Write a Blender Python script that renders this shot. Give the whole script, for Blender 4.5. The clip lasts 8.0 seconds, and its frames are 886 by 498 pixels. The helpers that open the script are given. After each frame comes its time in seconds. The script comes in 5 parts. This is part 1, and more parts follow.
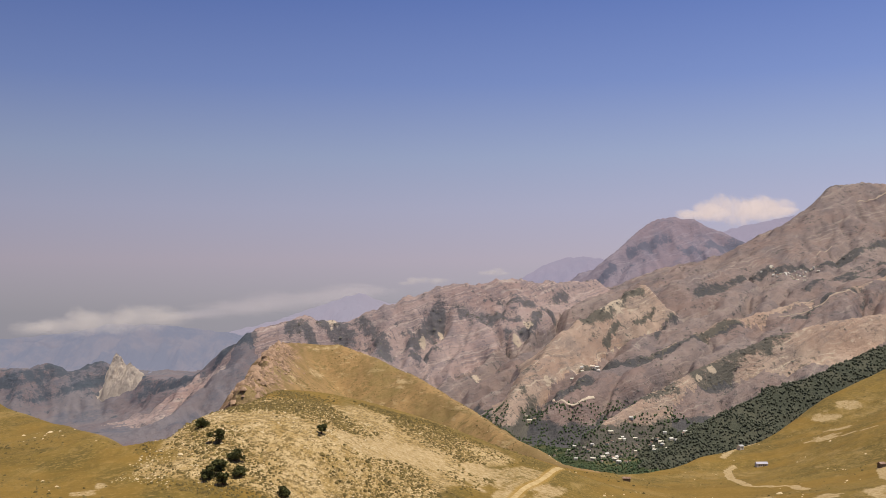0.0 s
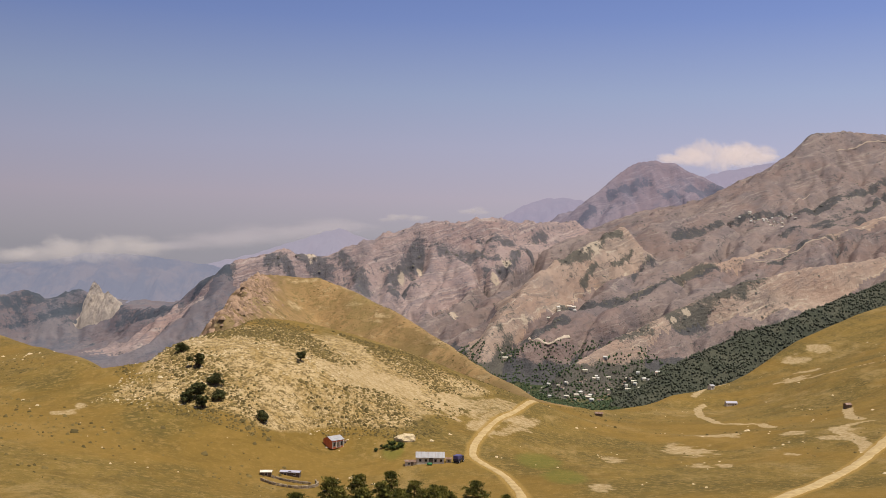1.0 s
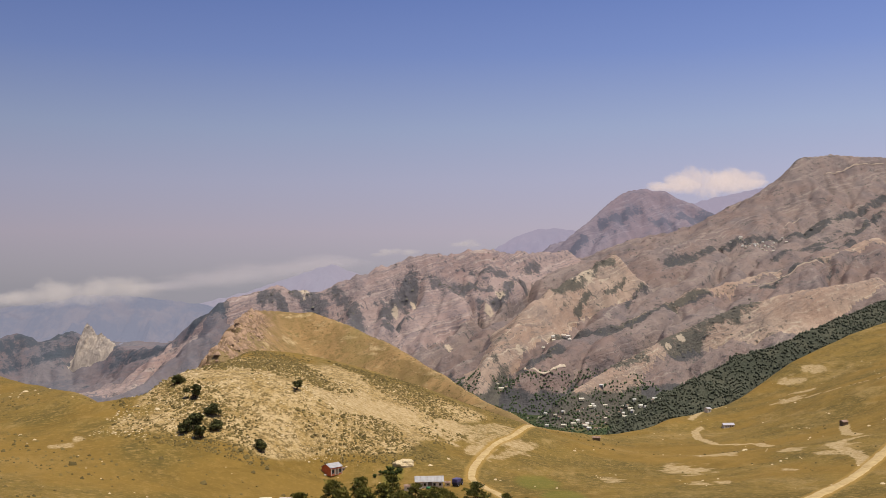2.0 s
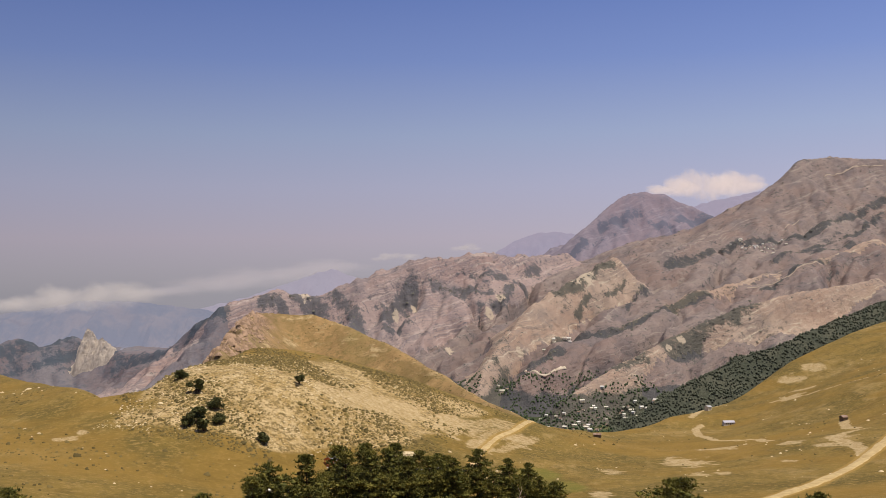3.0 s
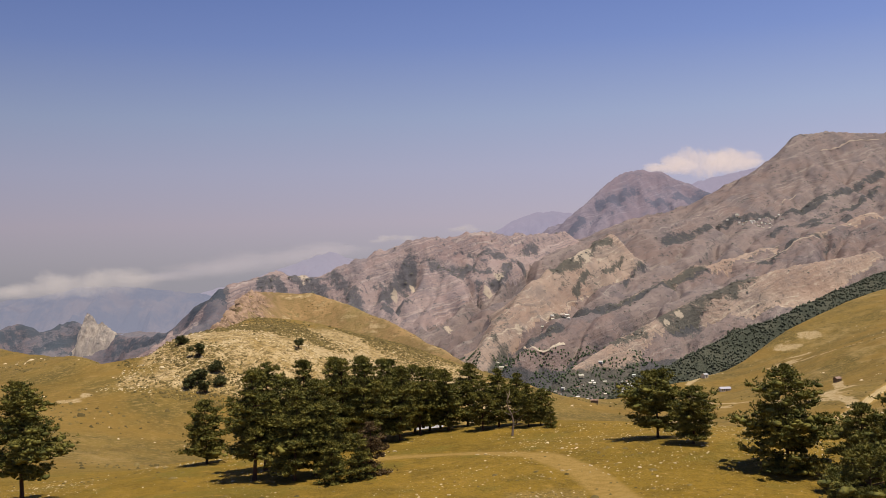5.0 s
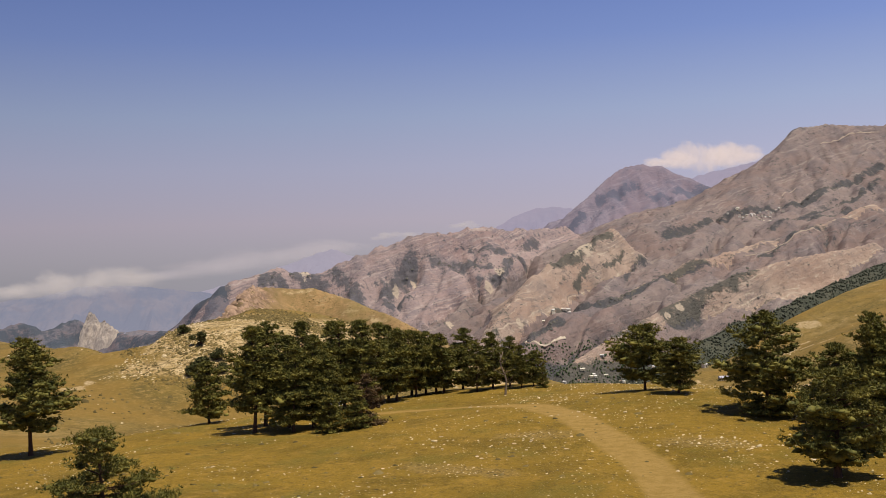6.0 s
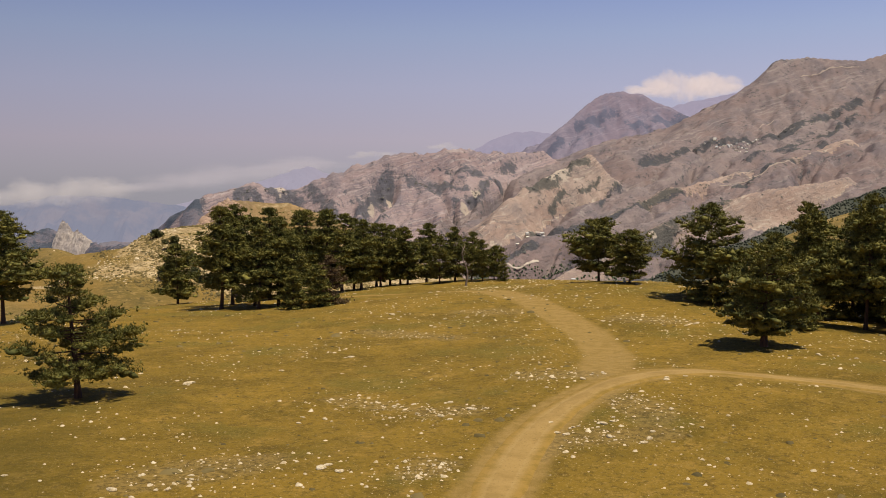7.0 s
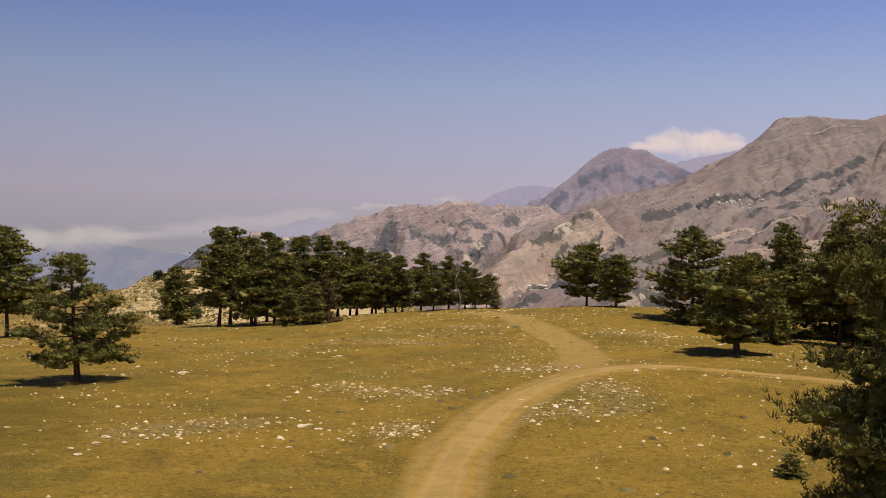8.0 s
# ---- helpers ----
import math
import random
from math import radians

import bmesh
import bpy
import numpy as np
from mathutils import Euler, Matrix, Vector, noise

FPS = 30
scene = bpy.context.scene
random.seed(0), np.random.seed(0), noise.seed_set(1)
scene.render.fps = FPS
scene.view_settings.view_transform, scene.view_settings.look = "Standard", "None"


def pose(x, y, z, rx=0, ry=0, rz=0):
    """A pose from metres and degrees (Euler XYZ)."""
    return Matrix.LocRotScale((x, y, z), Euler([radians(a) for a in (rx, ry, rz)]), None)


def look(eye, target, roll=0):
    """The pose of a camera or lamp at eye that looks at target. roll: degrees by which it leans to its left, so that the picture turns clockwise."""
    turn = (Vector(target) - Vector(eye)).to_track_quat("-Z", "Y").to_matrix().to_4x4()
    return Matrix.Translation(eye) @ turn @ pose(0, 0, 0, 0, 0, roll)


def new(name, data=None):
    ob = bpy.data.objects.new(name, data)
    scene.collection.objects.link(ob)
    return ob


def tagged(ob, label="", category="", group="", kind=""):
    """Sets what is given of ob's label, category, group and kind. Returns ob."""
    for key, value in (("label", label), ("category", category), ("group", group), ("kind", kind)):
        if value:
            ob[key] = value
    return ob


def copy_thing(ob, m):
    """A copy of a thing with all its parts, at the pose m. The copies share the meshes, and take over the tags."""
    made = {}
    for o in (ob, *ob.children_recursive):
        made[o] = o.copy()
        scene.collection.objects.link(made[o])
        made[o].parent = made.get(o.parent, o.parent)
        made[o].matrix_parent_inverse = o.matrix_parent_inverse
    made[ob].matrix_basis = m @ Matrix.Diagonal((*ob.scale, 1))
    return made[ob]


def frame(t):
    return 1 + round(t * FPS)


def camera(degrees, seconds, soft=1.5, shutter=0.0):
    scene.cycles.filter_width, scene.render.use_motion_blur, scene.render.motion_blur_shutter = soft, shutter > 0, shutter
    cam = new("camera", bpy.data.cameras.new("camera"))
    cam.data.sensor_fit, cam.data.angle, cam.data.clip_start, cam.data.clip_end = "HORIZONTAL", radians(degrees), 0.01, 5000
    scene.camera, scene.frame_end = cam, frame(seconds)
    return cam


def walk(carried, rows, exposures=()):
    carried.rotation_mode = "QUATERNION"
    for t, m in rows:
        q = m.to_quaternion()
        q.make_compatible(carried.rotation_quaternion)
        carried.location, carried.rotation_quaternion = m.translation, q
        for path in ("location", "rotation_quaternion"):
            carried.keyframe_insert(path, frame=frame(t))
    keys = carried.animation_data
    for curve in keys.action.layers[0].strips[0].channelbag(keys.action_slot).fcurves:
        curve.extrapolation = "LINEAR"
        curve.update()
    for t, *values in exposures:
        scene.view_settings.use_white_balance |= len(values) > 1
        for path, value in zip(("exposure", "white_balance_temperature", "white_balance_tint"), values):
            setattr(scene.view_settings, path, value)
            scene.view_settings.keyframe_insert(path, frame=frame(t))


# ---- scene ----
cam = camera(46.74, 8.0, soft=0.8)
PATH = [
    (0.0, pose(-4.11, 24.81, 40.35, 93.52, 0.28, 2.61)),
    (0.5, pose(-4.34, 23.47, 39.15, 91.44, -1.50, 1.04)),
    (1.0, pose(-4.51, 22.11, 37.73, 90.08, -1.21, 1.44)),
    (1.5, pose(-4.56, 20.70, 35.87, 91.53, 0.04, 1.04)),
    (3.0, pose(-4.89, 16.45, 29.23, 92.28, 0.53, 1.07)),
    (3.5, pose(-4.80, 15.16, 26.67, 93.20, 2.10, 2.31)),
    (4.0, pose(-4.50, 14.05, 24.52, 94.90, -0.17, 1.66)),
    (4.5, pose(-4.10, 12.79, 22.45, 91.68, 0.65, 1.23)),
    (6.0, pose(-2.78, 7.59, 15.99, 91.19, 1.85, 1.08)),
    (6.5, pose(-2.16, 5.73, 13.75, 91.82, -0.00, 0.62)),
    (7.0, pose(-1.35, 3.80, 12.13, 86.83, -0.06, -0.22)),
    (7.5, pose(-0.59, 1.76, 10.15, 89.77, -1.18, 0.55)),
    (8.0, pose(0.00, -0.00, 8.70, 89.80, -0.86, -0.00)),
]
walk(cam, PATH)


# ---- sky, sun, exposure ----
SUN_EL, SUN_AZ = radians(73), radians(122)       # azimuth clockwise from +y
world = bpy.data.worlds.new("sky")
scene.world = world
world.use_nodes = True
wn, wl = world.node_tree.nodes, world.node_tree.links
wn.clear()
sky = wn.new("ShaderNodeTexSky")
sky.sky_type = "NISHITA"
sky.sun_disc = False
sky.sun_elevation, sky.sun_rotation = SUN_EL, SUN_AZ
sky.altitude, sky.air_density, sky.dust_density, sky.ozone_density = 1800, 1.0, 1.6, 3.0
bg = wn.new("ShaderNodeBackground")
bg.inputs["Strength"].default_value = 0.1
wout = wn.new("ShaderNodeOutputWorld")
# haze: the clear sky blends into a mauve veil towards the horizon
direction = wn.new("ShaderNodeTexCoord")
parts_xyz = wn.new("ShaderNodeSeparateXYZ")
wl.new(direction.outputs["Generated"], parts_xyz.inputs[0])
haze = wn.new("ShaderNodeValToRGB")
wl.new(parts_xyz.outputs["Z"], haze.inputs[0])
stops = [(0.0, (3.7, 3.45, 4.05)), (0.05, (4.95, 4.1, 4.95)), (0.10, (4.5, 4.3, 5.75)), (0.15, (3.6, 4.1, 6.0)), (0.22, (2.1, 2.85, 5.9)),
         (0.30, (1.25, 1.95, 5.1)), (0.5, (0.55, 1.0, 2.9)), (1.0, (0.3, 0.6, 1.9))]
ramp = haze.color_ramp
for i, (at_z, rgb) in enumerate(stops):
    e = ramp.elements[i] if i < 2 else ramp.elements.new(at_z)
    e.position, e.color = at_z, (*[v / 10 for v in rgb], 1)
ramp.elements[1].position = stops[1][0]
lift = wn.new("ShaderNodeVectorMath")
lift.operation = "SCALE"
lift.inputs["Scale"].default_value = 10.0
wl.new(haze.outputs[0], lift.inputs[0])
veil = wn.new("ShaderNodeMix")
veil.data_type = "RGBA"
veil.inputs["Factor"].default_value = 0.85
wl.new(sky.outputs[0], veil.inputs[6])
wl.new(lift.outputs[0], veil.inputs[7])
# a little brighter towards the sun's side
side = wn.new("ShaderNodeMapRange")
for key, value in (("From Min", -0.5), ("From Max", 0.5), ("To Min", 0.74), ("To Max", 1.08)):
    side.inputs[key].default_value = value
wl.new(parts_xyz.outputs["X"], side.inputs["Value"])
shade = wn.new("ShaderNodeVectorMath")
shade.operation = "SCALE"
wl.new(veil.outputs[2], shade.inputs[0])
wl.new(side.outputs[0], shade.inputs["Scale"])
wl.new(shade.outputs[0], bg.inputs["Color"])
wl.new(bg.outputs[0], wout.inputs["Surface"])

sun_data = bpy.data.lights.new("sun", "SUN")
sun_data.energy, sun_data.angle, sun_data.color = 4.9, radians(0.5), (1.0, 0.91, 0.76)
sun = new("sun", sun_data)
to_sun = Vector((math.sin(SUN_AZ) * math.cos(SUN_EL), math.cos(SUN_AZ) * math.cos(SUN_EL), math.sin(SUN_EL)))
sun.matrix_world = look(to_sun * 300, (0, 0, 0))

# ---- the shape of the land ----
def lattice(ix, iy, seed):
    h = (ix * 374761393 + iy * 668265263 + seed * 974634777) & 0xFFFFFFFF
    h = ((h ^ (h >> 13)) * 1274126177) & 0xFFFFFFFF
    return ((h ^ (h >> 16)) & 0xFFFF) / 65535.0 * 2 * math.pi


def perlin(x, y, seed=0):
    x0, y0 = np.floor(x).astype(np.int64), np.floor(y).astype(np.int64)
    fx, fy = x - x0, y - y0
    u, v = fx * fx * fx * (fx * (fx * 6 - 15) + 10), fy * fy * fy * (fy * (fy * 6 - 15) + 10)

    def corner(i, j):
        a = lattice(x0 + i, y0 + j, seed)
        return np.cos(a) * (fx - i) + np.sin(a) * (fy - j)
    low = corner(0, 0) * (1 - u) + corner(1, 0) * u
    high = corner(0, 1) * (1 - u) + corner(1, 1) * u
    return (low * (1 - v) + high * v) * 1.5


def fbm(x, y, size, octaves, seed=0, gain=0.5):
    total, amp = 0, 1.0
    for k in range(octaves):
        total = total + amp * perlin(x / size + 17.3 * k, y / size - 9.1 * k, seed + k)
        size, amp = size / 2, amp * gain
    return total


def ridged(x, y, size, octaves, seed=0, gain=0.5):
    total, amp = 0, 1.0
    for k in range(octaves):
        total = total + amp * (0.5 - np.abs(perlin(x / size + 7.7 * k, y / size + 3.9 * k, seed + k)) * 1.6)
        size, amp = size / 2, amp * gain
    return total


def smoothstep(a, b, x):
    t = np.clip((x - a) / (b - a), 0, 1)
    return t * t * (3 - 2 * t)


# spot heights of the meadow hill, the saddle and the slopes round it
SPOTS_HILL = [
    (-23, 65, -0.3), (13.8, 66, 0.9), (23, 81, 0.4), (18, 127, 1.3), (20, 120, 1.7), (-27, 133, -1.9), (-36, 139, -2.6),
    (-8, 58, -0.1), (-6, 44, -0.1), (17, 93, 1.1), (12, 88, 0.6), (-3, 158, -1.3), (9, 150, -0.3), (36, 105, 0.2),
    (-46, 110, -2), (2, 38, -0.4), (-14, 42, 0.2), (14, 42, -0.4), (24, 60, 0.6), (0, 0, -0.5), (45, 10, -1), (-45, 10, -1),
    (-2, 125, 0.1), (4, 140, -0.5),
    (-60, 165, -9), (0, 195, -9), (50, 170, -6), (70, 120, -1), (-18, 150, -2.3)]
SPOTS_SADDLE = [
    (-55, 421, -41), (-19, 395, -41), (10, 345, -39), (-64, 370, -41), (29, 553, -40), (-1, 425, -40), (-140, 447, -15),
    (-163, 445, -17), (-234, 560, -20), (-294, 650, -19), (-384, 740, -13), (-187, 420, -23), (-132, 300, -23), (-121, 360, -28),
    (-88, 310, -32), (78, 720, -69), (166, 850, -77), (200, 817, -78), (83, 600, -61), (103, 480, -49), (33, 400, -42),
    (166, 520, -44), (159, 430, -36), (93, 330, -33)]
SPOTS_SLOPES = [
    (232, 930, -74), (329, 1050, -45), (451, 1150, -14), (274, 800, -48), (-128, 462, -9), (-127, 540, -5), (-119, 600, -3),
    (-72, 610, -11), (-18, 570, -26), (-76, 463, -12), (-55, 470, -21), (-36, 480, -28), (-82, 412, -30), (-115, 443, -13),
    (-32, 430, -36), (0, 470, -40), (0, 270, -31), (-150, 200, -14), (150, 230, -16)]


class Spline:
    """A thin plate through spot heights."""
    def __init__(self, spots):
        p = np.array(spots, float)
        self.p = p[:, :2] / 100.0
        n = len(p)
        a = np.zeros((n + 3, n + 3))
        a[:n, :n] = self.kernel(self.p[:, None] - self.p[None]) + np.eye(n) * 0.002
        a[:n, n], a[:n, n + 1:] = 1, self.p
        a[n:, :n] = a[:n, n:].T
        self.w = np.linalg.solve(a, np.concatenate([p[:, 2], [0, 0, 0]]))

    @staticmethod
    def kernel(d):
        r2 = (d ** 2).sum(-1) + 1e-12
        return 0.5 * r2 * np.log(r2)

    def __call__(self, x, y):
        q = np.stack([x, y], -1) / 100.0
        z = self.w[len(self.p)] + q @ self.w[len(self.p) + 1:]
        for c, w in zip(self.p, self.w):
            z = z + w * self.kernel(q - c)
        return z


PLATE = Spline(SPOTS_HILL + SPOTS_SADDLE + SPOTS_SLOPES)
# where the near land breaks off towards the valleys: x, y
BREAK_X = [-900, -384, -234, -163, -140, -120, -40, 40, 78, 166, 232, 329, 451, 700]
BREAK_Y = [1100, 745, 565, 450, 455, 600, 640, 660, 725, 855, 935, 1055, 1155, 1300]

# crests of the hills and mountains: the slope of the flanks, the steeper drop below the crest and its reach, and x, y, z along it
CRESTS = {
    "hill": (0.62, 6, 40, [(-215, 900, -23), (-253, 1150, -12), (-281, 1350, 2), (-255, 1400, -1), (-209, 1400, -3), (-157, 1350, -17),
                        (-91, 1250, -39), (-32, 1100, -59), (13, 950, -72), (49, 800, -72), (78, 720, -69)]),
    "forest": (0.40, 30, 120, [(985, 2000, 64), (753, 1900, -3), (600, 1800, -47), (471, 1750, -90), (385, 1700, -115), (312, 1650, -152),
                          (260, 1600, -178)]),
    "range": (0.33, 110, 150, [(-558, 2350, -3), (-455, 2400, 38), (-366, 2450, 20), (-264, 2500, 58), (-186, 2550, 84), (-98, 2600, 112),
                         (-48, 2650, 106), (46, 2700, 136), (100, 2750, 121), (197, 2850, 125), (300, 2950, 130)]),
    "spur": (0.40, 60, 120, [(355, 2450, 105), (258, 2350, 54), (152, 2200, 5), (76, 2050, -67), (30, 1900, -122), (20, 1800, -163)]),
    "west": (0.33, 70, 110, [(-1600, 2500, -95), (-1147, 2500, -93), (-1113, 2550, -82), (-1056, 2550, -98), (-1005, 2600, -77),
                        (-976, 2600, -84), (-900, 2550, -108), (-812, 2500, -118), (-706, 2420, -107), (-636, 2380, -55), (-558, 2350, -3)]),
    "east": (0.28, 110, 180, [(440, 2530, 116), (517, 2600, 129), (636, 2750, 160), (736, 2850, 208), (841, 2950, 247),
                        (934, 3050, 326), (1031, 3150, 414), (1134, 3200, 431), (1262, 3240, 428), (1335, 3270, 431), (1417, 3285, 452), (1500, 3290, 490), (1717, 3300, 540), (2243, 3300, 540)]),
    "peak": (0.45, 110, 180, [(130, 3500, 78), (251, 3600, 111), (333, 3650, 164), (437, 3700, 248), (550, 3800, 339), (609, 3850, 380),
                        (697, 3900, 396), (765, 3900, 383), (861, 3900, 338), (976, 3850, 278), (1170, 3800, 217)]),
    "spur_low": (0.50, 25, 60, [(852, 2150, 44), (628, 2050, 12), (506, 2000, -17), (389, 1950, -60), (294, 1880, -99), (214, 1800, -134), (161, 1740, -157)]),
    "spur_high": (0.50, 25, 60, [(991, 2500, 146), (788, 2400, 73), (625, 2320, 44), (485, 2250, 17), (348, 2150, -43), (247, 2080, -87), (137, 1950, -135)]),
}
# how rough the flanks are: broad folds, ribs along the crest, crumbled ground
RELIEF = {"east": (0.5, 0.4, 0.6), "peak": (0.6, 0.4, 0.6), "range": (0.7, 0.5, 0.9), "spur": (0.6, 0.6, 0.9), "spur_low": (0.6, 0.6, 0.9), "spur_high": (0.6, 0.6, 0.9), "west": (0.8, 0.5, 0.9)}
# how far crags stand out along the crests
JAGGED = {"range": 12, "west": 9, "peak": 7, "spur": 9, "spur_high": 6, "east": 4}
NAMES = ["near"] + list(CRESTS) + ["floor"]
# the western edge of the hill ridge, a rocky scarp: x at y
SCARP_Y, SCARP_X = [450, 640, 900, 1150, 1350, 1500], [-150, -175, -218, -256, -285, -300]
FLOOR = -205.0


def crest_height(x, y, slope, extra, reach, line):
    """The flanks that fall away from a crest, and the distance from it."""
    best, far = np.full(x.shape, -1e9), np.full(x.shape, 1e9)
    for (ax, ay, az), (bx, by, bz) in zip(line, line[1:]):
        ux, uy = bx - ax, by - ay
        s = np.clip(((x - ax) * ux + (y - ay) * uy) / (ux * ux + uy * uy), 0, 1)
        d = np.hypot(x - ax - s * ux, y - ay - s * uy)
        e = np.sqrt(d * d + 36) - 6
        z = az + s * (bz - az) - slope * e - extra * (1 - np.exp(-e / reach))
        far = np.minimum(far, d)
        best = np.maximum(best, z)
    return best, far


def near_land(x, y):
    yb = np.interp(x, BREAK_X, BREAK_Y)
    over = np.maximum(y - yb, 0)
    cx, cy = np.clip(x, -430, 480), np.clip(np.minimum(y, yb), -20, 1160)
    return PLATE(cx, cy) - 0.5 * (np.sqrt(over ** 2 + 30 ** 2) - 30) - 0.12 * np.maximum(-20 - y, 0)


def flanks(x, y):
    """The uneroded flanks of every crest, and the distance from each crest."""
    r = np.hypot(x, y)
    rough = ridged(x + 40 * perlin(x / 200, y / 200, 2), y * 0.75, 460, 6, 5, 0.55)
    across, down = 0.88 * x - 0.47 * y, 0.47 * x + 0.88 * y
    fine = ridged(across + 14 * perlin(x / 60, y / 60, 9), down * 0.3, 85, 4, 25, 0.62)
    crumbs = fbm(x, y, 70, 4, 61, 0.6) * np.minimum(r / 3000, 1) * 4.0
    jag = ridged(x, y, 90, 4, 29, 0.55) - 0.34
    layers, away = [], []
    for name, (slope, extra, reach, line) in CRESTS.items():
        z, d = crest_height(x, y, slope, extra, reach, line)
        fold, rib, crumb = RELIEF.get(name, (1, 1, 1))
        near = line[0][1] < 1500
        grow = np.minimum(d * 0.30, 48.0) if not near else np.minimum(d * 0.08, 8)
        z = z + fold * (rough - 0.35) * grow + rib * (fine - 0.3) * np.minimum(d * 0.24, 21.0 if not near else 3)
        if near:
            z = z - 1.1 * np.maximum(np.interp(y, SCARP_Y, SCARP_X) - x + 16 * fbm(x, y, 60, 4, 14), 0)
        else:
            z = z + crumb * (crumbs + JAGGED.get(name, 0) * jag * np.exp(-d / 55))
        if name == "east":
            z = z - 0.4 * np.maximum(1900 - y, 0)
        layers.append(z)
        away.append(d)
    layers.append(FLOOR + fbm(x, y, 500, 3, 3) * 12 + np.maximum(r - 4300, 0) * 0.05)
    return layers, away


def bed_level(x, y, z):
    """Height across the tilted beds of the rock, which dip towards the west."""
    return z - 0.36 * x + 0.04 * y + 40 * fbm(x, y, 500, 3, 41)


CARVE_X, CARVE_Y, CARVE_STEP, CARVED = -1400.0, 1560.0, 7.5, {"range": 0.9, "spur": 1.0, "west": 0.9, "east": 0.65, "peak": 0.4, "spur_low": 1.0, "spur_high": 1.0}


def carve():
    """Running water cuts gullies into the flanks: the depth cut away, and the water that gathers there."""
    x, y = np.meshgrid(np.arange(CARVE_X, 1560, CARVE_STEP), np.arange(CARVE_Y, 4000, CARVE_STEP))
    layers, away = flanks(x, y)
    start = np.stack(layers).max(0)
    outlet = np.stack(layers).argmax(0) == len(layers) - 1
    outlet[[0, -1]] = True
    outlet[:, [0, -1]] = True
    ways = [(i, j) for i in (-1, 0, 1) for j in (-1, 0, 1) if i or j]
    rows, cols = x.shape
    # hollows with no way out are filled first
    full = np.where(outlet, start, 3000.0)
    for _ in range(220):
        wide = np.pad(full, 1, mode="edge")
        low = np.min([wide[1 + i:1 + i + rows, 1 + j:1 + j + cols] for i, j in ways], axis=0)
        full = np.where(outlet, start, np.maximum(start, np.minimum(full, low + 0.02)))
    z = np.where(full < 2000, full, start)
    bed = bed_level(x, y, start)
    soft = 0.45 + 1.1 * smoothstep(-0.25, 0.35, fbm(bed / 16.0, 0 * bed + 3.3, 1.0, 3, 44, 0.7) + 0.3 * fbm(x, y, 180, 3, 45))
    power = np.where(outlet, 0, 0.045 * soft)
    number = np.arange(rows * cols).reshape(rows, cols)
    spot = np.pad(number, 1, mode="edge")
    for turn in range(26):
        wide = np.pad(z, 1, mode="edge")
        steep, receiver = np.zeros_like(z), number.copy()
        for i, j in ways:
            drop = (z - wide[1 + i:1 + i + rows, 1 + j:1 + j + cols]) / math.hypot(i, j)
            better = drop > steep
            steep, receiver = np.where(better, drop, steep), np.where(better, spot[1 + i:1 + i + rows, 1 + j:1 + j + cols], receiver)
        order = np.argsort(z, axis=None)
        to, climb = receiver.ravel().tolist(), order.tolist()
        water = [1.0] * z.size
        for k in reversed(climb):
            if to[k] != k:
                water[to[k]] += water[k]
        flow = np.array(water).reshape(z.shape)
        cut = (power * np.sqrt(flow)).ravel().tolist()
        flat = z.ravel().tolist()
        for k in climb:
            flat[k] = (flat[k] + cut[k] * flat[to[k]]) / (1 + cut[k])
        z = np.array(flat).reshape(z.shape)
        wide = np.pad(z, 1, mode="edge")
        z = np.where(outlet, z, z + 0.03 * (wide[:-2, 1:-1] + wide[2:, 1:-1] + wide[1:-1, :-2] + wide[1:-1, 2:] - 4 * z))
    return z - start, np.log2(flow)


CUT, WATER = carve()


def sample(grid, x, y):
    """A value of the carved grid at places x, y, and how far inside the grid they lie."""
    u, v = (x - CARVE_X) / CARVE_STEP, (y - CARVE_Y) / CARVE_STEP
    inside = smoothstep(0, 12, np.minimum(np.minimum(u, grid.shape[1] - 2 - u), np.minimum(v, grid.shape[0] - 2 - v)))
    u, v = np.clip(u, 0, grid.shape[1] - 2.001), np.clip(v, 0, grid.shape[0] - 2.001)
    i, j = u.astype(int), v.astype(int)
    u, v = u - i, v - j
    value = (grid[j, i] * (1 - u) + grid[j, i + 1] * u) * (1 - v) + (grid[j + 1, i] * (1 - u) + grid[j + 1, i + 1] * u) * v
    return value * inside


def land(x, y):
    """Height, region (an index of NAMES) and depth above the next flank, at places x, y."""
    x, y = np.asarray(x, float), np.asarray(y, float)
    r = np.hypot(x, y)
    first = np.full(x.shape, -900.0)
    close = r < 1750
    first[close] = near_land(x[close], y[close])
    layers, away = flanks(x, y)
    cut = sample(CUT, x, y)
    for i, (name, d) in enumerate(zip(CRESTS, away)):
        if name in CARVED:
            layers[i] = layers[i] + CARVED[name] * cut * smoothstep(0, 60, d)
    stack = np.stack([first] + layers)
    top = stack.max(0)
    k = np.clip(r / 400, 0.4, 5.0)
    z = top + k * np.log(np.exp((stack - top) / k).sum(0))
    region = stack.argmax(0)
    second = np.where(np.arange(len(stack))[:, None] == region.reshape(1, -1), -1e9, stack.reshape(len(stack), -1)).max(0).reshape(top.shape)
    # meadow bumps
    small = np.exp(-np.maximum(r - 250, 0) / 600)
    z = z + fbm(x, y, 22, 4, 11) * 0.28 * small + fbm(x, y, 120, 3, 12) * np.clip((r - 200) / 400, 0, 1) * 1.6
    return z, region, top - second


def ground_z(x, y):
    return float(land(np.array([x]), np.array([y]))[0][0])

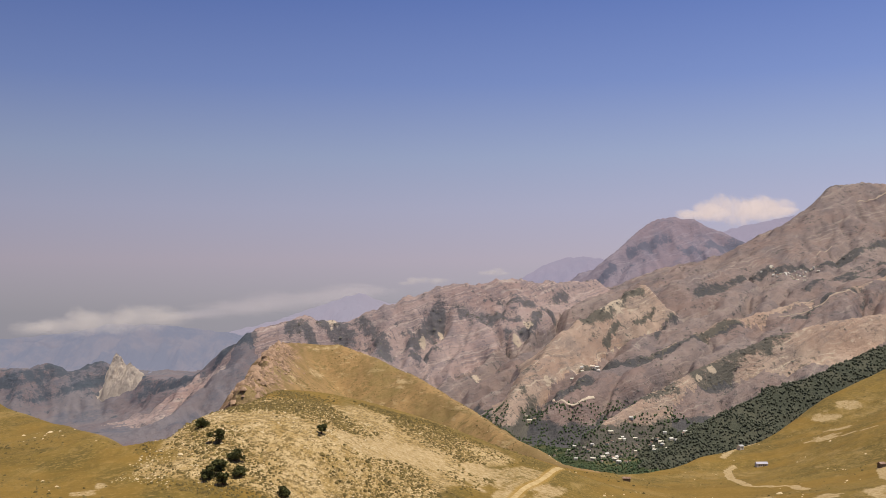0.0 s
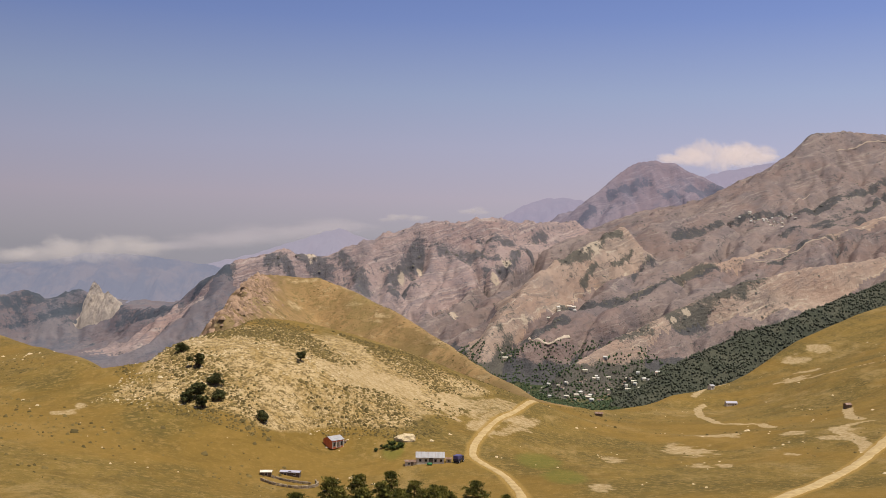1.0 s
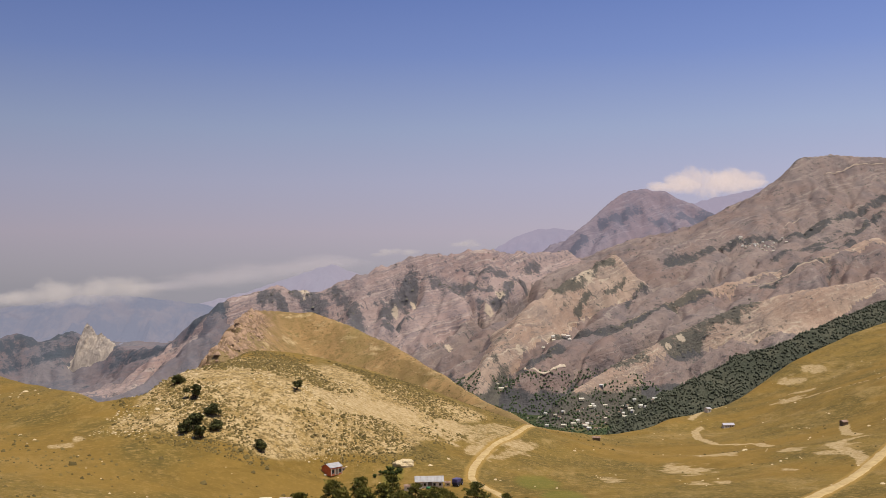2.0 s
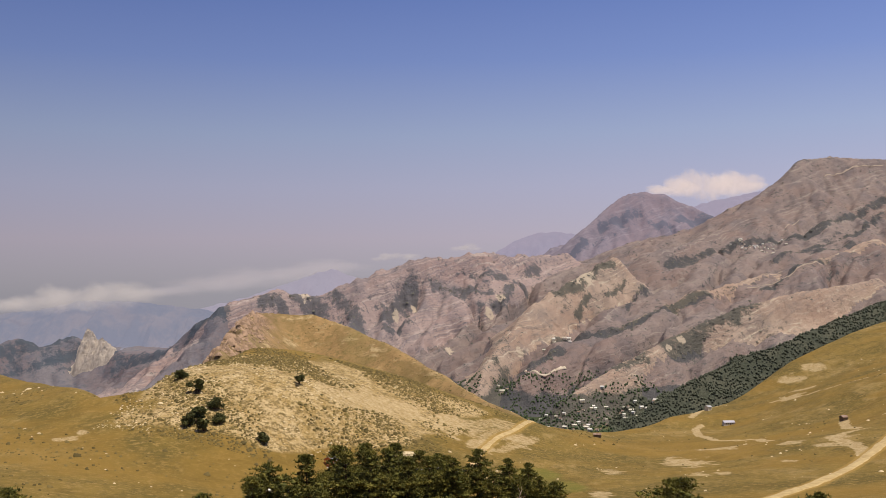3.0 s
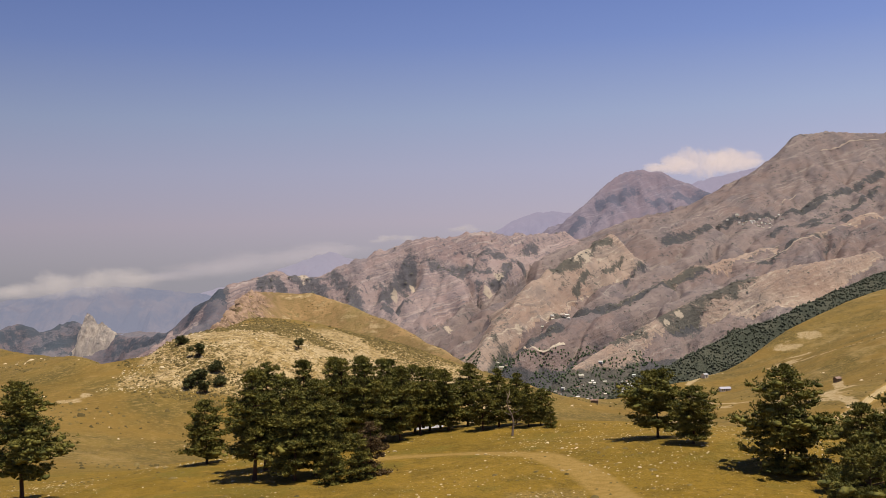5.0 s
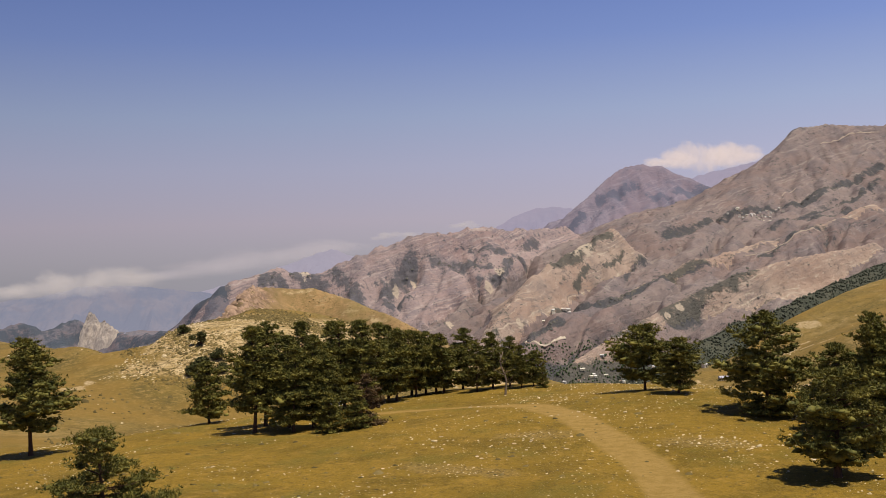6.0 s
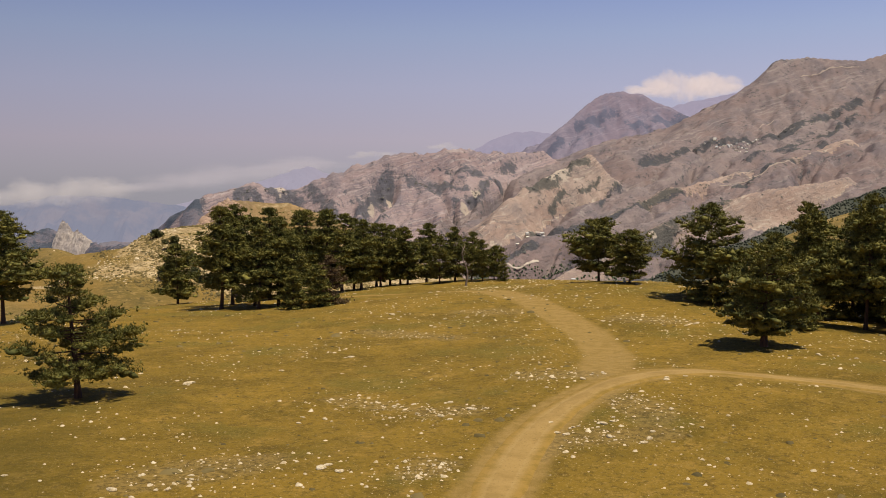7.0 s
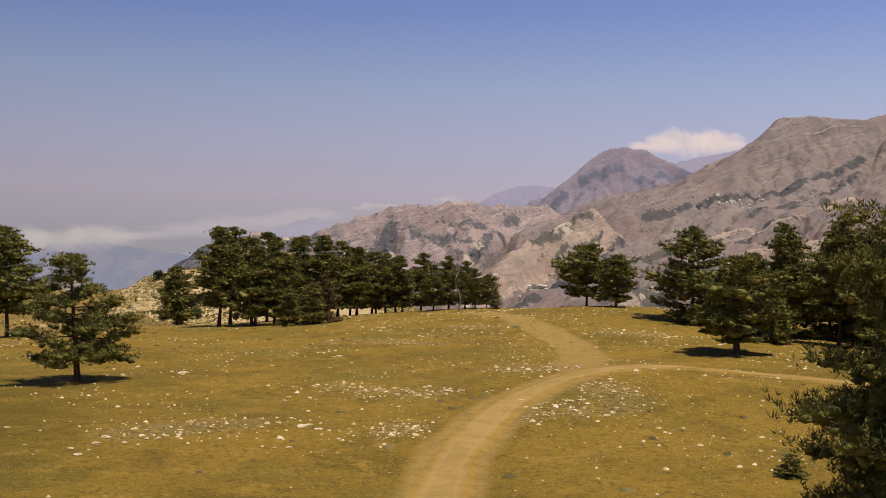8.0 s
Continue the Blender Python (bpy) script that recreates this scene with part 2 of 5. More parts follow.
# ---- materials ----
class Mat:
    """A node material on object coordinates."""
    def __init__(self, name, rough=0.9, metal=0.0, spec=0.3):
        self.m = bpy.data.materials.new(name)
        self.m.use_nodes = True
        self.n, self.l = self.m.node_tree.nodes, self.m.node_tree.links
        self.b = self.n["Principled BSDF"]
        self.b.inputs["Roughness"].default_value = rough
        self.b.inputs["Metallic"].default_value = metal
        self.b.inputs["Specular IOR Level"].default_value = spec
        self.co = self.n.new("ShaderNodeTexCoord").outputs["Object"]

    def put(self, socket, value):
        if isinstance(value, bpy.types.NodeSocket):
            self.l.new(value, socket)
        elif isinstance(value, tuple):
            socket.default_value = (*value, 1) if len(value) == 3 else value
        else:
            socket.default_value = value

    def noise(self, scale, detail=4.0, rough=0.55, stretch=None, warp=0.0):
        t = self.n.new("ShaderNodeTexNoise")
        t.inputs["Scale"].default_value, t.inputs["Detail"].default_value = scale, detail
        t.inputs["Roughness"].default_value, t.inputs["Distortion"].default_value = rough, warp
        co = self.co
        if stretch:
            mp = self.n.new("ShaderNodeMapping")
            mp.vector_type = "TEXTURE"
            mp.inputs["Scale"].default_value = tuple(1 / s for s in stretch[:3])
            if len(stretch) > 3:
                mp.inputs["Rotation"].default_value = (0, stretch[3], stretch[4])
            self.l.new(co, mp.inputs["Vector"])
            co = mp.outputs[0]
        self.l.new(co, t.inputs["Vector"])
        return t.outputs[0]

    def cells(self, scale, rand=1.0):
        t = self.n.new("ShaderNodeTexVoronoi")
        t.inputs["Scale"].default_value, t.inputs["Randomness"].default_value = scale, rand
        self.l.new(self.co, t.inputs["Vector"])
        return t.outputs["Distance"]

    def attr(self, name):
        a = self.n.new("ShaderNodeAttribute")
        a.attribute_name = name
        return a.outputs["Fac"]

    def island(self):
        return self.n.new("ShaderNodeNewGeometry").outputs["Random Per Island"]

    def object_random(self):
        return self.n.new("ShaderNodeObjectInfo").outputs["Random"]

    def span(self, value, a, b, lo=0.0, hi=1.0):
        r = self.n.new("ShaderNodeMapRange")
        r.interpolation_type = "SMOOTHSTEP"
        for key, v in (("Value", value), ("From Min", a), ("From Max", b), ("To Min", lo), ("To Max", hi)):
            self.put(r.inputs[key], v)
        return r.outputs[0]

    def calc(self, op, a, b=0.0):
        c = self.n.new("ShaderNodeMath")
        c.operation, c.use_clamp = op, op in ("ADD", "SUBTRACT")
        self.put(c.inputs[0], a)
        self.put(c.inputs[1], b)
        return c.outputs[0]

    def signed(self, a, b):
        c = self.n.new("ShaderNodeMath")
        c.operation = "SUBTRACT"
        self.put(c.inputs[0], a)
        self.put(c.inputs[1], b)
        return c.outputs[0]

    def mix(self, fac, a, b):
        x = self.n.new("ShaderNodeMix")
        x.data_type = "RGBA"
        self.put(x.inputs["Factor"], fac)
        self.put(x.inputs[6], a)
        self.put(x.inputs[7], b)
        return x.outputs[2]

    def colour(self, c):
        self.put(self.b.inputs["Base Color"], c)
        return self

    def bump(self, height, strength=0.5, distance=0.1):
        b = self.n.new("ShaderNodeBump")
        b.inputs["Strength"].default_value, b.inputs["Distance"].default_value = strength, distance
        self.l.new(height, b.inputs["Height"])
        self.l.new(b.outputs[0], self.b.inputs["Normal"])
        return self


def simple(name, base, second, scale=3.0, rough=0.85, metal=0.0, relief=0.02, spec=0.3):
    """A plain weathered surface: two tones of one colour, and fine relief."""
    k = Mat(name, rough, metal, spec)
    k.colour(k.mix(k.span(k.noise(scale, 5), 0.35, 0.7), base, second))
    return k.bump(k.noise(scale * 6, 3), 0.4, relief).m


# meadow: dry grass, olive patches, bare earth, lush spots, trodden ground
k = Mat("dry_meadow", 0.95, spec=0.12)
c = k.mix(k.span(k.noise(0.05, 6, 0.65), 0.40, 0.60), (0.262, 0.160, 0.020), (0.205, 0.130, 0.017))
c = k.mix(k.span(k.noise(0.16, 7, 0.72), 0.47, 0.62, 0.0, 0.75), c, (0.140, 0.091, 0.011))
c = k.mix(k.span(k.noise(0.45, 7, 0.75), 0.52, 0.66, 0.0, 0.8), c, (0.345, 0.210, 0.041))
c = k.mix(k.span(k.noise(1.1, 7, 0.8), 0.53, 0.64, 0.0, 0.75), c, (0.111, 0.070, 0.015))
c = k.mix(k.span(k.noise(3.0, 6, 0.8), 0.50, 0.62, 0.0, 0.7), c, (0.103, 0.070, 0.013))
c = k.mix(k.calc("MULTIPLY", k.span(k.noise(0.10, 5, 0.65), 0.52, 0.66), 0.5), c, (0.144, 0.119, 0.020))
c = k.mix(k.span(k.noise(7.0, 4, 0.75), 0.56, 0.64, 0.0, 0.85), c, (0.372, 0.250, 0.070))
c = k.mix(k.span(k.calc("ADD", k.attr("olive"), k.signed(k.noise(0.22, 6, 0.7), 0.5)), 0.30, 0.80, 0.0, 0.70), c, (0.101, 0.073, 0.010))
dry = k.mix(k.span(k.noise(0.018, 7, 0.65), 0.40, 0.60), (0.211, 0.141, 0.036), (0.133, 0.097, 0.026))
dry = k.mix(k.calc("MULTIPLY", k.span(k.noise(0.028, 8, 0.75, (1.0, 0.35, 1.0)), 0.52, 0.62), 0.75), dry, (0.318, 0.222, 0.086))
dry = k.mix(k.calc("MULTIPLY", k.span(k.noise(0.11, 8, 0.8, (1.0, 0.4, 1.0)), 0.48, 0.60), 0.5), dry, (0.090, 0.070, 0.023))
dry = k.mix(k.calc("MULTIPLY", k.span(k.noise(0.40, 7, 0.8), 0.50, 0.60), 0.85), dry, (0.297, 0.196, 0.068))
dry = k.mix(k.calc("MULTIPLY", k.span(k.noise(0.9, 4, 0.7), 0.58, 0.68), 0.8), dry, (0.095, 0.070, 0.023))
dry = k.mix(k.span(k.noise(0.010, 6, 0.65), 0.45, 0.58, 0.0, 0.65), dry, (0.235, 0.142, 0.032))
dry = k.mix(k.span(k.noise(0.055, 7, 0.75, (0.35, 1.0, 1.0, 0.0, 0.6)), 0.52, 0.64, 0.0, 0.55), dry, (0.140, 0.092, 0.022))
c = k.mix(k.attr("far_dry"), c, dry)
soil = k.mix(k.span(k.noise(0.11, 7, 0.75), 0.38, 0.60), (0.510, 0.380, 0.200), (0.330, 0.225, 0.085))
soil = k.mix(k.span(k.noise(0.45, 7, 0.8), 0.46, 0.58), soil, (0.150, 0.104, 0.040))
soil = k.mix(k.span(k.noise(1.0, 5, 0.75), 0.55, 0.66), soil, (0.590, 0.455, 0.260))
c = k.mix(k.span(k.calc("ADD", k.attr("bare"), k.calc("SUBTRACT", k.noise(0.06, 7, 0.75), 0.5)), 0.35, 0.60), c, soil)
c = k.mix(k.span(k.calc("ADD", k.attr("pale"), k.calc("MULTIPLY", k.signed(k.noise(0.30, 8, 0.8), 0.5), 2.2)), 0.42, 0.95, 0.0, 0.85), c, k.mix(k.span(k.noise(0.5, 6, 0.75), 0.40, 0.60), (0.340, 0.240, 0.110), (0.500, 0.380, 0.215)))
c = k.mix(k.span(k.calc("ADD", k.attr("lush"), k.calc("SUBTRACT", k.noise(0.12, 6, 0.7), 0.5)), 0.45, 1.1, 0.0, 0.6), c, (0.150, 0.150, 0.028))
c = k.mix(k.span(k.calc("ADD", k.attr("trodden"), k.calc("SUBTRACT", k.noise(0.7, 6, 0.75), 0.5)), 0.30, 0.85, 0.0, 0.92), c, k.mix(k.span(k.noise(1.2, 6, 0.75), 0.42, 0.62), (0.350, 0.225, 0.068), (0.280, 0.178, 0.046)))
c = k.mix(k.span(k.calc("ADD", k.attr("stony"), k.signed(k.noise(0.9, 6, 0.75), 0.5)), 0.35, 0.8, 0.0, 0.5), c, k.mix(k.span(k.noise(3.0, 5, 0.75), 0.42, 0.6), (0.330, 0.225, 0.075), (0.110, 0.075, 0.028)))
k.colour(c)
MEADOW = k.bump(k.noise(2.5, 8, 0.75), 0.8, 0.25).m


def rock_material(name, light, dark, red, plant, pale, lined=1.0, relief=10.0):
    """Bare mountain flanks: weathered slopes, tilted beds, scrub in the gullies, pale ledges and cliffs."""
    k = Mat(name, 0.95, spec=0.1)
    c = k.mix(k.span(k.noise(0.0045, 7, 0.62), 0.40, 0.60), light, red)
    c = k.mix(k.span(k.noise(0.011, 8, 0.68), 0.45, 0.66), c, dark)
    # beds that dip towards the west
    tilt = k.n.new("ShaderNodeVectorMath")
    tilt.operation = "DOT_PRODUCT"
    k.l.new(k.co, tilt.inputs[0])
    tilt.inputs[1].default_value = (-0.36, 0.04, 1.0)
    level = k.signed(tilt.outputs["Value"], k.calc("MULTIPLY", k.noise(0.0042, 5, 0.6), -90.0))
    layers = k.n.new("ShaderNodeTexNoise")
    layers.noise_dimensions = "1D"
    layers.inputs["Detail"].default_value, layers.inputs["Roughness"].default_value = 4.0, 0.7
    layers.inputs["Scale"].default_value = 0.055
    k.l.new(level, layers.inputs["W"])
    c = k.mix(k.calc("MULTIPLY", k.span(layers.outputs[0], 0.46, 0.36), k.span(k.noise(0.020, 6, 0.75), 0.46, 0.60, 0.0, 0.9 * lined)), c, pale)
    thin = k.n.new("ShaderNodeTexNoise")
    thin.noise_dimensions = "1D"
    thin.inputs["Detail"].default_value, thin.inputs["Roughness"].default_value, thin.inputs["Scale"].default_value = 3.0, 0.65, 0.17
    k.l.new(level, thin.inputs["W"])
    shown = k.span(k.noise(0.0075, 6, 0.7), 0.42, 0.60, 0.0, 0.85 * lined)
    c = k.mix(k.calc("MULTIPLY", k.span(thin.outputs[0], 0.54, 0.62), shown), c, dark)
    c = k.mix(k.calc("MULTIPLY", k.span(thin.outputs[0], 0.42, 0.36), shown), c, pale)
    # streaks along the beds: bare scree, thorn scrub, broken ledges
    split = k.n.new("ShaderNodeSeparateXYZ")
    k.l.new(k.co, split.inputs[0])
    plane = k.n.new("ShaderNodeCombineXYZ")
    k.put(plane.inputs[0], k.calc("MULTIPLY", level, 0.060))
    k.put(plane.inputs[1], k.calc("MULTIPLY", split.outputs[0], 0.016))
    k.put(plane.inputs[2], k.calc("MULTIPLY", split.outputs[1], 0.012))
    streak = k.n.new("ShaderNodeTexNoise")
    streak.inputs["Scale"].default_value, streak.inputs["Detail"].default_value, streak.inputs["Roughness"].default_value = 1.0, 7.0, 0.72
    k.l.new(plane.outputs[0], streak.inputs["Vector"])
    patchy = k.noise(0.008, 6, 0.7)
    c = k.mix(k.span(streak.outputs[0], 0.53, 0.64, 0.0, 0.7 * lined), c, dark)
    c = k.mix(k.calc("MULTIPLY", k.span(streak.outputs[0], 0.46, 0.38), k.span(k.noise(0.045, 6, 0.75), 0.50, 0.62, 0.0, 0.8 * lined)), c, pale)
    # scrub: thick in belts and gullies, in ragged spots elsewhere
    ragged = k.calc("MULTIPLY", k.signed(k.noise(0.034, 9, 0.86), 0.5), 2.3)
    c = k.mix(k.span(k.calc("ADD", k.attr("scrub"), ragged), 0.40, 0.66, 0.0, 0.86), c, plant)
    spots = k.calc("ADD", k.noise(0.075, 6, 0.8), k.calc("MULTIPLY", k.signed(streak.outputs[0], 0.5), 0.35))
    c = k.mix(k.calc("MULTIPLY", k.span(spots, 0.54, 0.62), k.span(patchy, 0.40, 0.58, 0.25 * lined, 0.85 * lined)), c, plant)
    c = k.mix(k.span(k.calc("ADD", k.attr("pale"), k.calc("MULTIPLY", k.signed(k.noise(0.06, 6, 0.75), 0.5), 1.6)), 0.50, 0.62, 0.0, 0.9), c, (0.52, 0.43, 0.33))
    k.colour(c)
    return k.bump(k.calc("ADD", k.calc("MULTIPLY", k.noise(0.05, 8, 0.75), 0.5), k.calc("MULTIPLY", streak.outputs[0], 0.5)), 1.0, relief).m


# mountain rock and scrub tones include air haze, paler and bluer than the bare stone
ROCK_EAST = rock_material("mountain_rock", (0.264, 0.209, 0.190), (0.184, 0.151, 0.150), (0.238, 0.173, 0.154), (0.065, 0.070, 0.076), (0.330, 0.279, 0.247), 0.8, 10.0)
ROCK_SPUR = rock_material("spur_rock", (0.427, 0.323, 0.256), (0.290, 0.229, 0.196), (0.383, 0.269, 0.208), (0.087, 0.089, 0.078), (0.529, 0.442, 0.344), 1.0, 12.0)
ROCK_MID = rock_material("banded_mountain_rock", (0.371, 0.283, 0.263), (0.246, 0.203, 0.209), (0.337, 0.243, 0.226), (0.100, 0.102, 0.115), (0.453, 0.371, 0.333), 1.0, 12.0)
# peak: air haze painted in as a bluish, low-contrast base
ROCK_PEAK = rock_material("hazed_peak_rock", (0.244, 0.209, 0.250), (0.177, 0.160, 0.207), (0.229, 0.185, 0.220), (0.114, 0.121, 0.166), (0.305, 0.267, 0.301), 0.6, 8.0)
# western ridge: the blue cast of the air is mixed into rock and scrub
ROCK_WEST = rock_material("hazed_west_rock", (0.200, 0.180, 0.194), (0.140, 0.140, 0.170), (0.190, 0.152, 0.160), (0.070, 0.088, 0.112), (0.240, 0.215, 0.215), 0.4, 12.0)
# leaves greyed and lightened by the haze in front of them
k = Mat("hazed_scrub_leaves", 0.9, spec=0.1)
FAR_SCRUB = k.colour(k.mix(k.island(), (0.090, 0.090, 0.085), (0.150, 0.140, 0.118))).m
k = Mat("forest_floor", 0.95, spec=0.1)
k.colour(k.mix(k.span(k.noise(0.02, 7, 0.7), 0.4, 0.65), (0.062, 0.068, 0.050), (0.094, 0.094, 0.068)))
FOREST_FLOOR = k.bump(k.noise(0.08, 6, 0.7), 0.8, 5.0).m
k = Mat("valley_floor", 0.95, spec=0.1)
k.colour(k.mix(k.span(k.noise(0.012, 7, 0.7), 0.42, 0.66), (0.045, 0.058, 0.026), (0.135, 0.120, 0.060)))
VALLEY = k.bump(k.noise(0.06, 6, 0.7), 0.6, 4.0).m
k = Mat("orange_hill", 0.95, spec=0.1)
c = k.mix(k.span(k.noise(0.012, 7, 0.65), 0.38, 0.62), (0.350, 0.225, 0.100), (0.275, 0.182, 0.082))
c = k.mix(k.span(k.calc("ADD", k.attr("bare"), k.calc("SUBTRACT", k.noise(0.03, 7, 0.75), 0.5)), 0.35, 0.7), c, k.mix(k.span(k.noise(0.05, 7, 0.8), 0.42, 0.6), (0.400, 0.265, 0.170), (0.170, 0.110, 0.072)))
c = k.mix(k.span(k.noise(0.09, 8, 0.8), 0.50, 0.60, 0.0, 0.8), c, (0.160, 0.122, 0.050))
c = k.mix(k.span(k.noise(0.035, 6, 0.75, (0.6, 0.6, 2.4)), 0.54, 0.66), c, (0.470, 0.350, 0.190))
c = k.mix(k.span(k.noise(0.030, 7, 0.72, (1.0, 0.22, 1.0, 0.0, 0.25)), 0.48, 0.60, 0.0, 0.7), c, (0.215, 0.150, 0.062))
c = k.mix(k.span(k.noise(0.010, 5, 0.6), 0.54, 0.66, 0.0, 0.45), c, (0.225, 0.176, 0.066))
HILL = k.colour(c).bump(k.noise(0.08, 7, 0.7), 0.8, 4.0).m

k = Mat("dirt_track", 0.95, spec=0.15)
c = k.mix(k.span(k.noise(0.5, 6, 0.65), 0.38, 0.66), (0.345, 0.222, 0.072), (0.270, 0.170, 0.050))
c = k.mix(k.span(k.calc("ADD", k.attr("rut"), k.calc("SUBTRACT", k.noise(1.1, 5, 0.7), 0.5)), 0.45, 1.1), c, (0.400, 0.272, 0.105))
c = k.mix(k.span(k.noise(7.0, 4, 0.7), 0.54, 0.70), c, (0.230, 0.145, 0.045))
c = k.mix(k.span(k.calc("ADD", k.attr("edge"), k.calc("SUBTRACT", k.noise(0.6, 7, 0.8), 0.5)), 0.30, 0.90), c, k.mix(k.span(k.noise(1.2, 6, 0.75), 0.42, 0.62), (0.300, 0.182, 0.040), (0.220, 0.138, 0.026)))
DIRT = k.colour(c).bump(k.noise(8.0, 5, 0.7), 0.5, 0.05).m
PALE_ROAD = simple("pale_road_cut", (0.60, 0.51, 0.40), (0.48, 0.40, 0.31), 0.1, 0.95, relief=0.1)
FAINT_ROAD = simple("worn_mountain_track", (0.40, 0.325, 0.255), (0.33, 0.265, 0.21), 0.1, 0.95, relief=0.1)
GRAVEL = simple("pale_gravel_road", (0.50, 0.37, 0.18), (0.38, 0.265, 0.115), 0.3, 0.95, relief=0.1)

k = Mat("pine_needles", 0.7, spec=0.2)
c = k.mix(k.span(k.noise(0.9, 5, 0.6), 0.38, 0.62), (0.070, 0.073, 0.015), (0.225, 0.192, 0.038))
NEEDLES = k.colour(k.mix(k.calc("MULTIPLY", k.island(), 0.4), c, (0.088, 0.091, 0.019))).m
k = Mat("dry_pine_needles", 0.8, spec=0.2)
DRY_NEEDLES = k.colour(k.mix(k.island(), (0.085, 0.052, 0.022), (0.150, 0.100, 0.045))).m
k = Mat("pine_bark", 0.95, spec=0.1)
c = k.mix(k.span(k.noise(4.0, 5, 0.7, (1, 1, 0.25)), 0.4, 0.65), (0.115, 0.062, 0.036), (0.055, 0.036, 0.026))
BARK = k.colour(c).bump(k.noise(9.0, 4, 0.7, (1, 1, 0.3)), 0.8, 0.06).m
k = Mat("bleached_wood", 0.9)
DEADWOOD = k.colour(k.mix(k.noise(5.0, 4), (0.30, 0.23, 0.17), (0.19, 0.135, 0.095))).m
k = Mat("broad_leaves", 0.8, spec=0.2)
LEAVES = k.colour(k.mix(k.island(), (0.030, 0.046, 0.012), (0.085, 0.105, 0.028))).m
k = Mat("juniper_leaves", 0.8, spec=0.2)
JUNIPER = k.colour(k.mix(k.island(), (0.045, 0.052, 0.018), (0.110, 0.108, 0.036))).m
k = Mat("forest_leaves", 0.85, spec=0.15)
FOREST = k.colour(k.mix(k.island(), (0.052, 0.060, 0.042), (0.098, 0.104, 0.074))).m
k = Mat("valley_leaves", 0.85, spec=0.15)
ORCHARD = k.colour(k.mix(k.island(), (0.040, 0.064, 0.034), (0.088, 0.116, 0.056))).m
k = Mat("scrub_leaves", 0.9, spec=0.1)
SCRUB = k.colour(k.mix(k.island(), (0.085, 0.066, 0.026), (0.205, 0.150, 0.055))).m
k = Mat("grass_blades", 0.9, spec=0.15)
GRASS = k.colour(k.mix(k.island(), (0.130, 0.090, 0.022), (0.360, 0.240, 0.075))).m
k = Mat("limestone", 0.9, spec=0.2)
c = k.mix(k.span(k.noise(2.5, 6, 0.65), 0.36, 0.66), (0.70, 0.58, 0.38), (0.45, 0.34, 0.18))
c = k.mix(k.span(k.noise(9.0, 4, 0.7), 0.56, 0.72), c, (0.22, 0.16, 0.08))
LIMESTONE = k.colour(c).bump(k.noise(7.0, 6, 0.7), 0.7, 0.08).m
k = Mat("pale_cliff_rock", 0.95, spec=0.1)
c = k.mix(k.span(k.noise(0.03, 7, 0.7, (1, 1, 0.35)), 0.4, 0.65), (0.450, 0.385, 0.325), (0.300, 0.262, 0.235))
CLIFF = k.colour(c).bump(k.noise(0.06, 7, 0.7), 0.9, 8.0).m
SCARP_ROCK = simple("reddish_scarp_rock", (0.380, 0.255, 0.170), (0.190, 0.125, 0.085), 0.12, 0.95, relief=0.3)
RED_WALL = simple("red_painted_wall", (0.700, 0.198, 0.083), (0.550, 0.156, 0.066), 0.8, 0.85)
WHITE_WALL = simple("whitewashed_wall", (0.74, 0.70, 0.60), (0.58, 0.52, 0.42), 0.6, 0.9)
CREAM_WALL = simple("cream_plaster_wall", (0.62, 0.55, 0.42), (0.48, 0.41, 0.30), 0.5, 0.9)
METAL_ROOF = simple("grey_sheet_metal", (0.414, 0.410, 0.424), (0.311, 0.304, 0.312), 0.5, 0.65, 0.0)
PALE_ROOF = simple("pale_sheet_metal", (0.72, 0.70, 0.66), (0.60, 0.57, 0.53), 0.4, 0.6)
RUST_ROOF = simple("rusty_sheet_metal", (0.22, 0.13, 0.09), (0.34, 0.26, 0.22), 0.6, 0.7, 0.2)
BLUE_ROOF = simple("blue_grey_sheet_metal", (0.40, 0.39, 0.47), (0.46, 0.44, 0.48), 0.6, 0.65, 0.0)
DARK = simple("dark_opening", (0.018, 0.016, 0.014), (0.03, 0.026, 0.022), 2.0, 0.9)
WOOD = simple("weathered_planks", (0.20, 0.15, 0.10), (0.12, 0.09, 0.065), 2.0, 0.9)
FIELDSTONE = simple("fieldstone_wall", (0.36, 0.29, 0.20), (0.24, 0.19, 0.13), 0.9, 0.95, relief=0.15)
TRUCK_PAINT = simple("dark_blue_paint", (0.030, 0.032, 0.060), (0.045, 0.042, 0.060), 0.8, 0.45)
TARPAULIN = simple("violet_blue_tarpaulin", (0.105, 0.095, 0.235), (0.075, 0.068, 0.165), 1.0, 0.7)
RUBBER = simple("tyre_rubber", (0.02, 0.02, 0.02), (0.03, 0.03, 0.028), 3.0, 0.9)
GREEN_PAINT = simple("green_tank_paint", (0.06, 0.24, 0.10), (0.05, 0.17, 0.08), 1.0, 0.6)
k = Mat("window_glass", 0.08, spec=0.6)
GLASS = k.colour((0.02, 0.024, 0.03)).m

# ---- plan of tracks and patches: x, y ----
MAIN_TRACK = [(4, -90), (0, -50), (-2, -15), (-1.5, 12), (-0.6, 28), (-0.1, 36.5), (0.6, 44), (3.2, 54), (6.2, 60.5), (9.4, 65), (13.2, 67.2), (17, 66.8), (21.5, 65.2), (25, 62.5), (32, 58), (45, 52)]
NORTH_TRACK = [(9.0, 67.5), (10.8, 76), (11.0, 88), (9.2, 100), (7.3, 111), (4, 121), (-4, 128), (-14, 129)]
